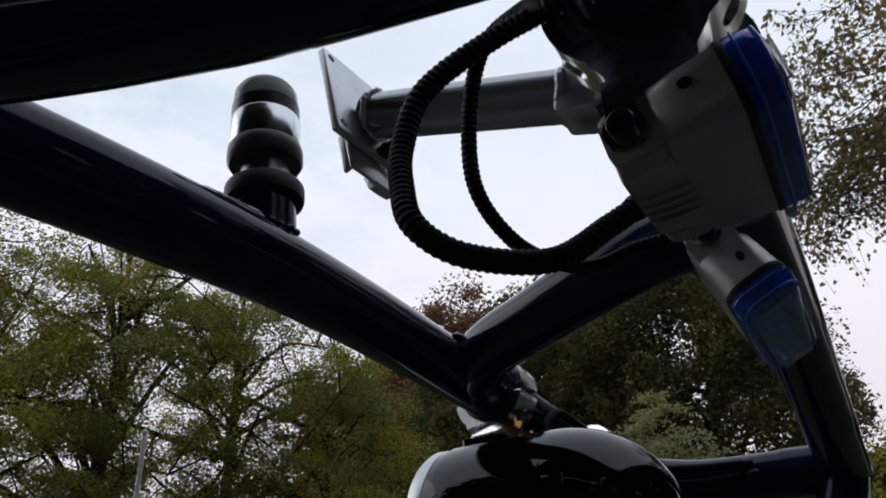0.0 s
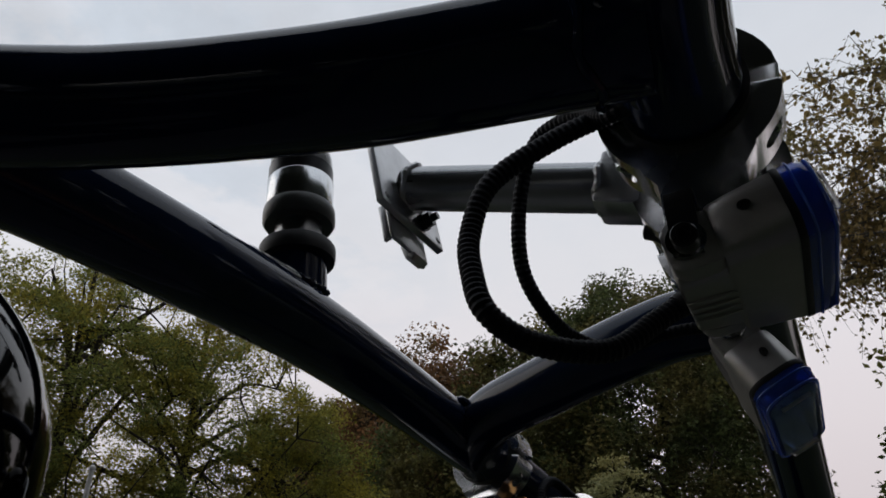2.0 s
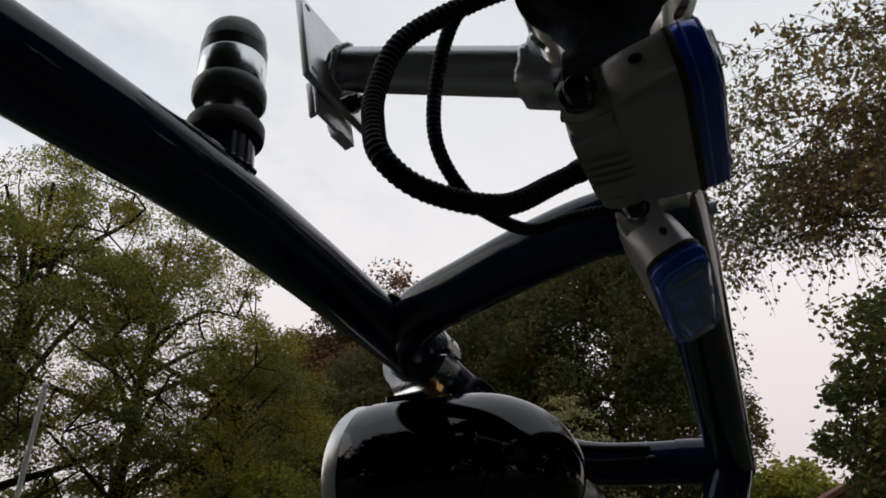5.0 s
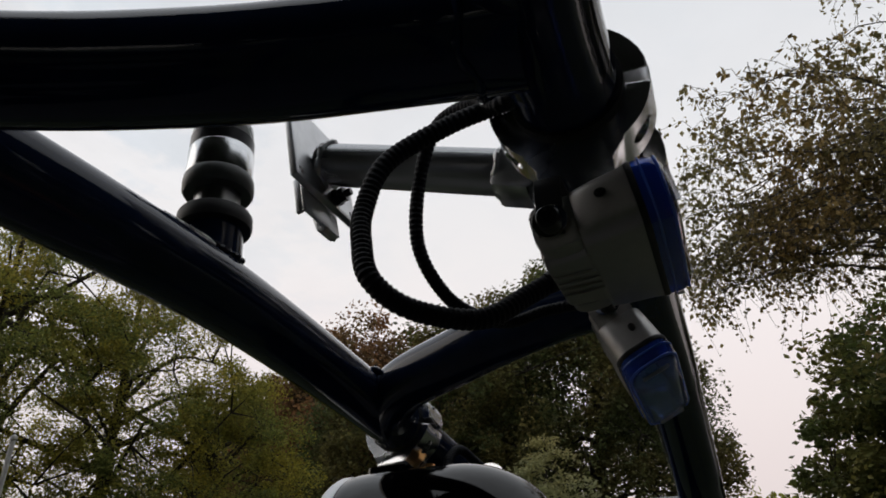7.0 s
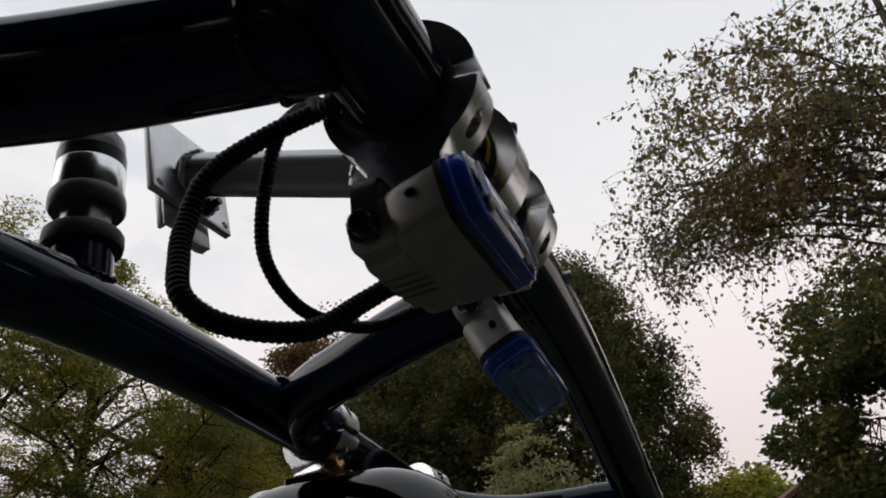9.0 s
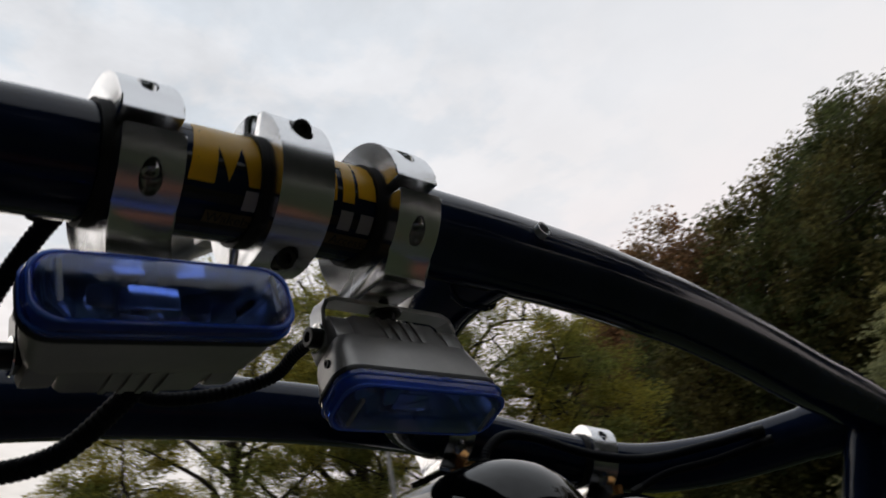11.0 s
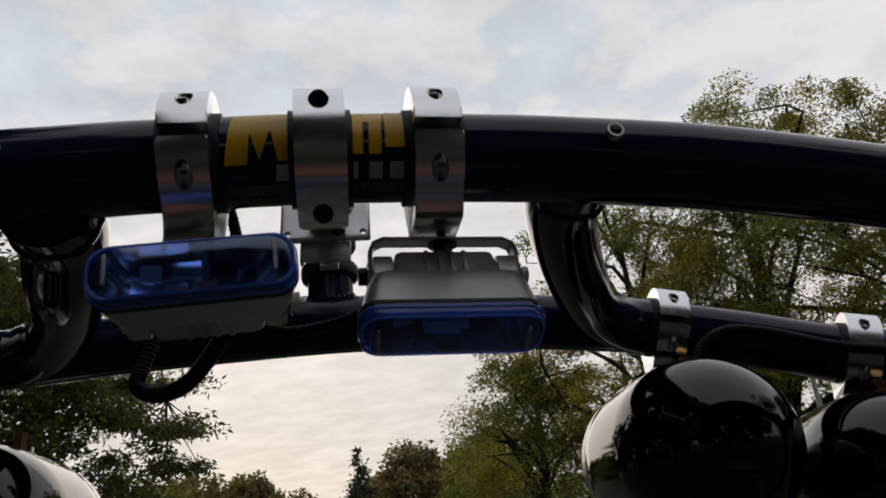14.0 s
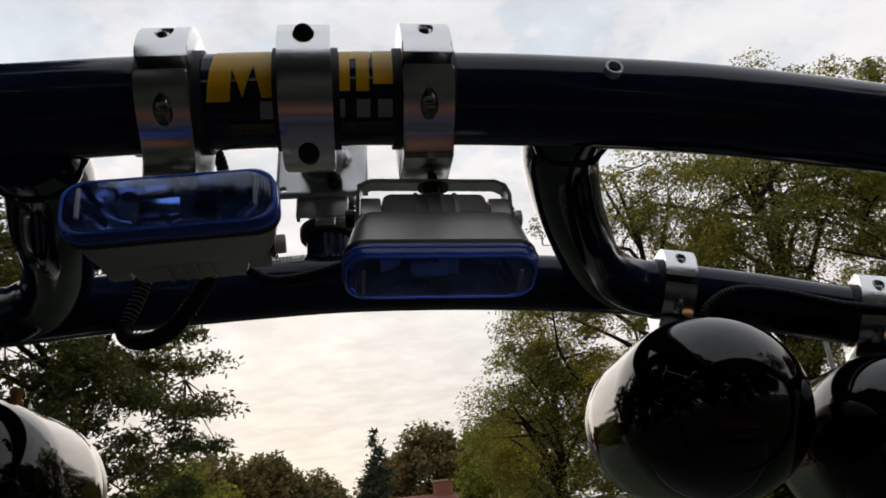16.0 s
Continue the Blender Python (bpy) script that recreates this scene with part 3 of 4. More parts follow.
    for i in range(k):
        lens.faces.new((vs[i], vs[5 * k + i], vs[5 * k + (i + 1) % k], vs[(i + 1) % k]))
    glass = part("lens", moved(lens, T), LENS, root, "clear blue moulded lens")
    glass.visible_shadow = False
    dish = loft([section(W * 0.925, H * 0.85, -0.0100, 0.0150), section(W * 0.88, H * 0.80, 0.0005, 0.013), section(W * 0.78, H * 0.66, 0.010, 0.011), section(W * 0.50, H * 0.44, 0.020, 0.007), section(W * 0.24, H * 0.26, 0.0255, 0.004)], close=False)
    dish.verts.ensure_lookup_table()
    dish.faces.new(list(dish.verts)[-k:])
    part("reflector", moved(dish, T), REFLECT, root, "bright faceted reflector")
    for kx, kz, tx, tz in ((-0.22, 0.16, 14, 12), (-0.10, 0.16, 8, -4), (-0.10, -0.13, -16, 6), (0.05, -0.14, -12, -8), (0.14, 0.12, 10, -14), (0.24, 0.02, 0, -18), (-0.26, -0.08, -8, 16)):
        facet = loft([[C((x, y, z)) for x, z in rounded_rect(0.0115, H * 0.23, 0.0008, 2)] for y in (-0.0006, 0.0006)])
        part("reflector_facet", moved(facet, T @ pose(W * kx, 0.004, H * kz, tx, 0, tz)), REFLECT, root, "small mirror facet of the reflector")
    for sx in (-1, 1):
        rib = box(sx * W * 0.400 - 0.0011, sx * W * 0.400 + 0.0011, -0.0126, -0.0104, -H * 0.27, H * 0.27, 0.0006)
        part("lens_rib", moved(rib, T), CLEAR, root, "clear moulded rib in the lens").visible_shadow = False
    part("bulb", moved(lathe([(0.0005, 0.006), (0.004, 0.008), (0.0045, 0.014), (0.0035, 0.026)], 16, "y"), T), BULB, root)
    part("bulb_shield", moved(box(-0.016, 0.004, -0.004, -0.003, -0.005, 0.006, 0.0004), T), REFLECT, root)
    # strap yoke from the hinge pins up to the clamp
    hinge = T @ C((0, 0.0370, 0))
    half = W * 0.425
    u, w = 0.0060, 0.0013
    top = hinge.z + yoke_top
    for sx in (-1, 1):
        strap = [C((sx * half, hinge.y, hinge.z - 0.006)), C((sx * half, hinge.y, top - 0.008)), C((sx * (half - 0.0025), hinge.y, top - 0.0025)), C((sx * (half - 0.008), hinge.y, top)), C((0, hinge.y, top))]
        rings = []
        for i, p in enumerate(strap):
            way = (strap[min(i + 1, len(strap) - 1)] - strap[max(i - 1, 0)]).normalized()
            nrm = C((0, 1, 0)).cross(way)
            rings.append([p + dy * C((0, 1, 0)) + dn * nrm for dy, dn in ((-u, -w), (u, -w), (u, w), (-u, w))])
        part("yoke_strap", loft(rings), CAST if tilt > 0 else BOLT, root)
        ear = extrude_x([(0.0345 + p, q) for p, q in rounded_rect(0.0215, H * 0.74, 0.0065)], sx * W * 0.300, sx * (half - 0.0016), 0.0012)
        part("hinge_boss", moved(ear, T), HOUSING, root)
        washer = lathe([(0.0082, sx * (half + 0.0012)), (0.0082, sx * (half + 0.0020)), (0.0060, sx * (half + 0.0022))], 20, "x")
        part("washer", moved(washer, Matrix.Translation(hinge)), CHROME, root)
        pin = lathe([(0.0056, sx * (half + 0.0020)), (0.0056, sx * (half + 0.0066)), (0.0050, sx * (half + 0.0072)), (0.0030, sx * (half + 0.0072)), (0.0026, sx * (half + 0.0050))], 14, "x")
        part("hinge_screw", moved(pin, Matrix.Translation(hinge)), ZINC if sx > 0 else BOLT, root)
        screw = lathe([(0.0024, 0.0), (0.0024, 0.0012), (0.0012, 0.0012), (0.0010, 0.0004)], 12, "x")
        part("body_screw", moved(screw, T @ pose(sx * (W * 0.4655), 0.0150, 0.004, 0, 0, 0 if sx > 0 else 180)), BOLT, root)
    part("yoke_bolt", moved(lathe([(0.0030, -0.0075), (0.0060, -0.0072), (0.0064, -0.0030), (0.0095, -0.0028), (0.0095, -0.0014), (0.0030, -0.0012), (0.0030, 0.0040)], 16), Matrix.Translation((0, hinge.y, top))), BOLT, root)
    return root


flood_light(pose(-0.0700, 0.0190, 2.5365, 0, -2.8), -10, 0.026, "grey flood light with blue lens facing level under the tower", 1.14, 0.88)
flood_light(pose(0.0688, 0.0397, 2.5060, 0, 2.6), 63, 0.0225, "grey flood light with blue lens tipped steeply down", 1.08, 0.88)


# ---- speaker pods ----
def speaker_pod(m, label, seat, high):
    """Bullet shell whose round end faces -y and whose grille faces +y; the clamp above hangs it. m: the middle of the shell."""
    root = thing("speaker_pod", m, label, "speaker", "speaker pods on the rear tube")
    R, L = 0.0785, 0.105
    shell = [(max(0.0006, R * math.sin(a)), -L * math.cos(a)) for a in (radians(90 * k / 30) for k in range(31))]
    shell += [(R, 0.03), (R, 0.075), (R - 0.001, 0.100), (R - 0.0035, 0.112)]
    part("shell", lathe(shell, 72, "y"), PODBLACK, root)
    rim = [(R - 0.006, 0.110), (R - 0.0035, 0.113), (R - 0.0030, 0.124), (R - 0.006, 0.130), (R - 0.011, 0.130), (R - 0.012, 0.122)]
    part("rim", lathe(rim, 72, "y"), SILVER, root, "satin silver front ring")
    part("grille", lathe([(0.0005, 0.131), (0.030, 0.130), (0.050, 0.127), (R - 0.0115, 0.122), (R - 0.0115, 0.117)], 48, "y"), GRILLE, root)
    saddle = loft([[C((x, seat + y, z)) for x, y in rounded_rect(0.040, 0.050, 0.010)] for z in (0.066, high - 0.002, high)])
    part("saddle", saddle, PODBLACK, root)
    part("cable_gland", moved(lathe([(0.0065, 0.0), (0.0065, 0.006), (0.0052, 0.006), (0.0052, 0.013), (0.0060, 0.013), (0.0060, 0.018)], 6), pose(0.024, seat - 0.030, 0.070)), BRASS, root, "brass cable fitting")
    return root


def rear_axis(x):
    pts = smooth_path(REAR)
    p = min((q for q in pts if q.y > 0.22), key=lambda q: abs(q.x - x))
    q = min((q for q in pts if q.y > 0.22), key=lambda q: abs(q.x - x - 0.03))
    return p, q


SPK_CLAMP = "polished aluminium clamp hanging a speaker from the rear tube"
for x, pod in ((0.342, (0.3155, 0.262, 2.4385)), (0.519, (0.484, 0.258, 2.396)), (-0.346, (-0.297, 0.314, 2.425)), (-0.480, (-0.480, 0.300, 2.405))):
    p, q = rear_axis(x)
    slope = math.degrees(math.atan2(q.z - p.z, q.x - p.x))
    yaw = math.degrees(math.atan2(q.y - p.y, q.x - p.x))
    gap = p.z - pod[2] - 0.0785
    clamp(pose(p.x, p.y, p.z, 0, -slope, yaw), REAR_R, 0.0415, 0.030, (0.036, max(0.048, gap - 0.003)), SPK_CLAMP, "clamps on the rear tube")
    speaker_pod(pose(*pod, 0, 0, yaw * 0.3 if x < 0 else yaw * 0.5 if x < 0.4 else yaw * 0.8), "gloss black bullet speaker pod with a silver ring", p.y - pod[1], 0.0785 + gap - max(0.048, gap - 0.003))


# ---- stern light ----
stern = thing("stern_light", pose(0.0020, 0.352, 2.6305, -4) @ Matrix.Scale(1.12, 4), "black and stainless all-round light on the rear tube", "boat light")
part("base", lathe([(0.021, -0.024), (0.0205, 0.014), (0.019, 0.016)], 36), BLACK, stern)
foot_ring = []
for k in range(97):
    a = 2 * math.pi * k / 96
    sx, sy = 0.0205 * math.cos(a), 0.0205 * math.sin(a)
    foot_ring.append(C((sx, sy, (2.5972 + math.sqrt(REAR_R ** 2 - (1.12 * sy + 0.0026) ** 2) - 2.6305) / 1.12 + 0.0006 * math.sin(7 * a))))
part("weld_bead", sweep(foot_ring, lambda i, c: 0.0019 + 0.0006 * math.sin(i * 1.9) + 0.0004 * math.sin(i * 0.7), 8, False), BLACK, stern, "rough painted weld bead")
part("flange", lathe([(0.019, 0.012), (0.0255, 0.014), (0.0262, 0.017), (0.0262, 0.024), (0.0250, 0.026), (0.0165, 0.027)], 40), RUBBER, stern)
part("neck", lathe([(0.0165, 0.026), (0.0165, 0.044)], 36), STEELGREY, stern)
part("collar", lathe([(0.0165, 0.043), (0.0238, 0.0435), (0.0254, 0.046), (0.0256, 0.052), (0.0252, 0.056), (0.0240, 0.058)], 40), DARKPLASTIC, stern, "dark grey plastic collar")
part("barrel", lathe([(0.0238, 0.057), (0.0240, 0.058), (0.0240, 0.080), (0.0236, 0.081)], 40), BARREL, stern, "mirror-bright stainless barrel")
part("black_band", lathe([(0.0236, 0.0805), (0.0236, 0.092)], 40), BOLT, stern)
part("globe", lathe([(0.0226, 0.092), (0.0228, 0.096), (0.0222, 0.104), (0.0195, 0.109), (0.010, 0.112), (0.0005, 0.1125)], 40), CLEAR, stern, "clear globe cap")


# ---- conduits ----
def conduit(points, radius, label, pitch=0.0032, taper=1.0):
    """Ribbed sleeve along a smooth path, with a plain rubber boot over each end."""
    root = thing("split_conduit", pose(*points[0]), label, "cable conduit", "conduits on the tower")
    back = pose(*points[0]).inverted()
    path = smooth_path(points, pitch / 2)
    part("ribbed_sleeve", moved(sweep(path, lambda i, c: radius * (1.01 if i % 2 else 0.89) * (1 - (1 - taper) * i / c), 16), back), CONDUIT, root, smooth=0)
    for end, r in ((path[:9], radius), (path[-9:], radius * taper)):
        boot = sweep(end, lambda i, c: r * (1.10 if 0 < i < c - 1 else 1.04), 18)
        part("end_boot", moved(boot, back), RUBBER, root, "smooth black rubber boot")
    return root


BACK = "black corrugated conduit looping from the tube to a flood light"
conduit([(-0.1001, 0.0639, 2.6174), (-0.0920, 0.0853, 2.6213), (-0.1026, 0.1138, 2.6067), (-0.1151, 0.1443, 2.5817), (-0.1186, 0.1546, 2.5530), (-0.1244, 0.1516, 2.5291), (-0.1288, 0.1434, 2.5067),
         (-0.1137, 0.1293, 2.4959), (-0.0888, 0.1035, 2.4966), (-0.0672, 0.0840, 2.5156), (-0.0560, 0.0660, 2.5300)], 0.0054, BACK)
conduit([(-0.1110, 0.0660, 2.6110), (-0.1071, 0.0848, 2.6083), (-0.0895, 0.1027, 2.6289), (-0.0718, 0.1325, 2.6344), (-0.0637, 0.1474, 2.6046), (-0.0570, 0.1508, 2.5632), (-0.0379, 0.1409, 2.5372),
         (-0.0038, 0.1301, 2.5347), (0.0289, 0.1198, 2.5431), (0.0317, 0.0966, 2.5487), (0.0299, 0.0710, 2.5480), (0.0300, 0.0580, 2.5420)], 0.0046, BACK, taper=0.85)
CROSS = "black corrugated conduit lying along the rear tube over the speakers"
conduit([(0.342, 0.286, 2.512), (0.352, 0.286, 2.534), (0.382, 0.284, 2.548), (0.425, 0.280, 2.542), (0.480, 0.262, 2.520), (0.545, 0.240, 2.507), (0.600, 0.200, 2.508), (0.640, 0.140, 2.512)], 0.0052, CROSS)
conduit([(0.530, 0.256, 2.474), (0.570, 0.232, 2.488), (0.612, 0.190, 2.492), (0.642, 0.135, 2.500)], 0.0045, CROSS)


# ---- decal and label plate on the tubes ----
def wrap(shape, mat, lift, name, label=""):
    """A flat shape of (x, degrees round the front tube) laid on the tube."""
    bm = bmesh.new()
    flat = [bm.verts.new((x, a, 0)) for x, a in shape]
    bm.faces.new(flat)
    bmesh.ops.triangulate(bm, faces=bm.faces)
    for _ in range(2):
        bmesh.ops.subdivide_edges(bm, edges=bm.edges, cuts=1, use_grid_fill=True)
    for v in bm.verts:
        x, a = v.co.x, radians(v.co.y)
        y, z = front_axis(x)
        v.co = C((x, y - (FRONT_R + lift) * math.cos(a), z + (FRONT_R + lift) * math.sin(a)))
    return part(name, moved(bm, TOW), mat, tower, label)


wrap([(-0.0605, -78), (0.0565, -78), (0.0565, 62), (-0.0605, 62)], DARKVINYL, 0.0003, "decal_ground")
wrap([(-0.0565, -31), (-0.0520, 48), (-0.0155, 52), (-0.0155, -28), (-0.0260, -28), (-0.0300, 12), (-0.0365, -27), (-0.0420, 8), (-0.0435, -31)], YELLOW, 0.0006, "decal_block", "bold yellow decal block")
for x0, x1, a0, a1 in ((0.0180, 0.0240, -22, 42), (0.0245, 0.0365, 22, 46), (0.0275, 0.0350, -22, 22), (0.0375, 0.0490, -14, 52), (0.0500, 0.0555, -14, 54)):
    wrap([(x0, a0), (x1, a0), (x1 + 0.0008, a1), (x0 + 0.0008, a1)], YELLOW, 0.0006, "decal_block", "bold yellow decal block")
for x0, x1, a0, a1 in ((-0.0275, -0.0190, -52, -32), (0.0175, 0.0205, -52, -31), (0.0272, 0.0350, -52, -31), (0.0395, 0.0480, -52, -31)):
    wrap([(x0, a0), (x1, a0), (x1 + 0.0004, a1), (x0 + 0.0004, a1)], GREYVINYL, 0.0006, "decal_bar", "small grey decal bar")
for x0, x1 in ((-0.0445, -0.0160), (0.0180, 0.0540)):
    wrap([(x0, -71), (x1, -71), (x1, -57), (x0, -57)], BROWNVINYL, 0.0006, "decal_strip", "dull brown decal strip")


def tube_text(text, x0, size, a0):
    curve = bpy.data.curves.new("decal_words", "FONT")
    curve.body, curve.size = text, size
    temp = new("decal_words_temp", curve)
    bpy.context.view_layer.update()
    me = bpy.data.meshes.new_from_object(temp.evaluated_get(bpy.context.evaluated_depsgraph_get()))
    bpy.data.objects.remove(temp)
    for v in me.vertices:
        x, a = x0 + v.co.x, radians(a0) + v.co.y / FRONT_R
        y, z = front_axis(x)
        v.co = TOW @ C((x, y - (FRONT_R + 0.0009) * math.cos(a), z + (FRONT_R + 0.0009) * math.sin(a)))
    me.materials.clear()
    part("decal_words", me, DARKVINYL, tower, "dark small words on the decal")


tube_text("Wakeboard", -0.0435, 0.0075, -69)
tube_text("& Accessories", 0.0190, 0.0075, -69)

label_m = pose(-0.0440, 0.3343, 2.6203, 46, 0, -7)
tag = thing("serial_plate", label_m, "small white serial plate standing on the rear tube", "label plate")
part("plate", box(-0.022, 0.022, -0.006, 0.006, -0.0006, 0.0006, 0.0002), PLATE, tag)
part("border", box(-0.013, 0.019, -0.0036, 0.0040, 0.0006, 0.0009), PRINT, tag)
part("field", box(-0.0122, 0.0182, -0.0030, 0.0034, 0.0009, 0.0012), PLATE, tag)
for k in range(5):
    part("print_bar", box(-0.006 + 0.0034 * k, -0.0042 + 0.0034 * k, -0.0018, 0.0020, 0.0012, 0.0015), PRINT, tag)


# ---- boat under the tower ----
boat = thing("boat_hull", pose(0.0, -0.3, 0.45), "dark boat hull on blocks with dark deck under the tower", "boat")
hull = []
for y, w, zb in ((-3.6, 0.30, 0.42), (-3.0, 0.80, 0.18), (-2.0, 1.06, 0.04), (0.0, 1.12, 0.0), (2.2, 1.10, 0.0), (2.9, 1.07, 0.02)):
    hull.append([C((x, y, z)) for x, z in ((-w, 0.56), (-w * 0.98, 0.30), (-w * 0.6, zb + 0.10), (0, zb), (w * 0.6, zb + 0.10), (w * 0.98, 0.30), (w, 0.56))])
part("hull", loft(hull), GELCOAT, boat)
part("deck", box(-1.03, 1.03, -2.1, 2.8, 0.562, 0.588, 0.006), DECK, boat)
part("keel_block", box(-0.5, 0.5, -0.8, -0.4, -0.45, 0.06, 0.01), BARK, boat)
part("keel_block", box(-0.5, 0.5, 1.4, 1.8, -0.45, 0.06, 0.01), BARK, boat)
for x0, x1, y0, y1, mat, word in ((-0.95, 0.95, -1.45, -0.95, REDVINYL, "red"), (-0.95, 0.95, -0.85, -0.55, BLUEVINYL, "blue")):
    seat = thing("bench_seat", pose((x0 + x1) / 2, (y0 + y1) / 2, 1.038), word + " vinyl boat bench seat on the deck", "seat")
    part("cushion", box(-(x1 - x0) / 2, (x1 - x0) / 2, -(y1 - y0) / 2, (y1 - y0) / 2, 0, 0.34, 0.05), mat, seat)


# ---- ground ----
def ground_sheet():
    bm = bmesh.new()
    bmesh.ops.create_grid(bm, x_segments=40, y_segments=40, size=1500)
    return bm


tagged(part("ground", ground_sheet(), GRASS), "mown grass reaching the horizon", "ground", kind="structure")


# ---- trees ----
def leaf_mesh(points, size, rng, name, mat, droop=0.0, long=1.7):
    """Small folded leaves at the points, all in one mesh."""
    count = len(points)
    axis = rng.normal(size=(count, 3))
    axis[:, 2] = axis[:, 2] * 0.6 - droop
    axis /= np.linalg.norm(axis, axis=1)[:, None] + 1e-9
    other = np.cross(axis, rng.normal(size=(count, 3)))
    other /= np.linalg.norm(other, axis=1)[:, None] + 1e-9
    s = size * rng.uniform(0.6, 1.35, count)[:, None]
    tip, mid = points + axis * s * long, points + axis * s * long * 0.45
    fold = np.cross(axis, other) * s * 0.18
    a, b = mid + other * s * 0.5 + fold, mid - other * s * 0.5 + fold
    verts = np.stack([points, a, tip, b], 1).reshape(-1, 3)
    base = np.arange(count)[:, None] * 4
    faces = np.concatenate([base + [0, 1, 2], base + [0, 2, 3]]).tolist()
    me = bpy.data.meshes.new(name)
    me.from_pydata(verts.tolist(), [], faces)
    me.materials.append(mat)
    return me


def at_az(az, dist):
    return dist * math.cos(radians(az)), dist * math.sin(radians(az))


def limb_mesh(limbs, seg=7):
    bm = bmesh.new()
    for path, r0, r1 in limbs:
        c = len(path)
        sweep(path, lambda i, k, r0=r0, r1=r1: r0 + (r1 - r0) * (i / max(1, k - 1)), seg, True, bm)
    return bm


def broadleaf(name, az, dist, height, spread, leaf_mat, label, seed, leaf=0.085, clumps=260, per=110, clump=0.55, low=0.22, limbs=16, bark=None, depth=None, peak=0.45, layered=0.0, rugged=0.21, long=1.7):
    """Tapered trunk, limbs reaching into an uneven crown, twigs ending in clumps of leaves."""
    rng = np.random.default_rng(seed)
    x, y = at_az(az, dist)
    root = thing(name, pose(x, y, 0), label, "tree")
    depth = depth or spread
    mid_z, half_z = height * (1 + low) / 2, height * (1 - low) / 2
    way = np.array([math.cos(radians(az)), math.sin(radians(az)), 0])
    across = np.array([-way[1], way[0], 0])
    lobes = rng.normal(size=(9, 3))
    lobes /= np.linalg.norm(lobes, axis=1)[:, None]
    bulge = rng.uniform(-rugged, rugged * 1.1, 9)

    def edge(d):
        k = np.exp(5 * (lobes @ d - 1))
        return 0.92 + (k * bulge).sum()

    def place(d, r):
        s = edge(d) * r
        taper = 1.0 - max(0.0, d[2] * s - peak * 0.3) * 0.25
        return across * d[0] * s * spread / 2 * taper + way * d[1] * s * depth / 2 * taper + np.array([0, 0, mid_z + d[2] * s * half_z])

    wood = []
    lean = rng.normal(0, 0.02, 2) * height
    trunk = smooth_path([(0, 0, 0), (lean[0] * 0.3, lean[1] * 0.3, height * 0.25), (lean[0], lean[1], height * 0.55), (lean[0] * 0.6, lean[1] * 1.2, height * 0.86)], height / 24)
    tr = height * 0.017 + 0.03
    wood.append((trunk, tr, tr * 0.18))
    tips = []
    for i in range(limbs):
        t = 0.28 + 0.62 * (i + 0.5) / limbs
        start = trunk[int(t * (len(trunk) - 1))]
        d = rng.normal(size=3)
        d[2] = (t - 0.45) * 2.2 + rng.normal() * 0.25
        d /= np.linalg.norm(d)
        end = C(place(d, rng.uniform(0.72, 0.95)))
        bend = (start + end) / 2 + C(rng.normal(0, 0.05 * height, 3)) + C((0, 0, 0.04 * height))
        path = smooth_path([start, bend, end], height / 22)
        r = tr * (0.55 - 0.3 * t)
        wood.append((path, r, r * 0.15))
        tips.append(path)
    centres = []
    for i in range(clumps):
        d = rng.normal(size=3)
        d /= np.linalg.norm(d)
        centres.append(place(d, rng.uniform(0.25, 1.0) ** 0.45))
    centres = np.array(centres)
    nodes = np.array([tuple(p) for path in tips for p in path[len(path) // 3:]])
    for c in centres[:: 2]:
        k = ((nodes - c) ** 2).sum(1).argmin()
        a = C(nodes[k])
        if (a - C(c)).length < 0.3 * height:
            wood.append(([a, (a + C(c)) / 2 + C(rng.normal(0, 0.05, 3)) * height * 0.08, C(c)], tr * 0.10, tr * 0.03))
    part("trunk", limb_mesh(wood), bark or BARK, root, smooth=60)
    cloud = []
    for c in centres:
        size = clump * rng.uniform(0.6, 1.45)
        k = int(per * rng.uniform(0.5, 1.4))
        off = rng.normal(size=(k, 3))
        off *= (rng.uniform(0.0, 1.0, k) ** 0.5 / np.linalg.norm(off, axis=1))[:, None] * size
        if layered:
            off[:, 2] *= 1 - layered
            off[:, 2] -= 0.25 * (off[:, 0] ** 2 + off[:, 1] ** 2) / size
        cloud.append(c + off)
    pts = np.concatenate(cloud)
    part("crown", leaf_mesh(pts, leaf, rng, "crown", leaf_mat, 0.25, long), leaf_mat, root, smooth=0)
    return root


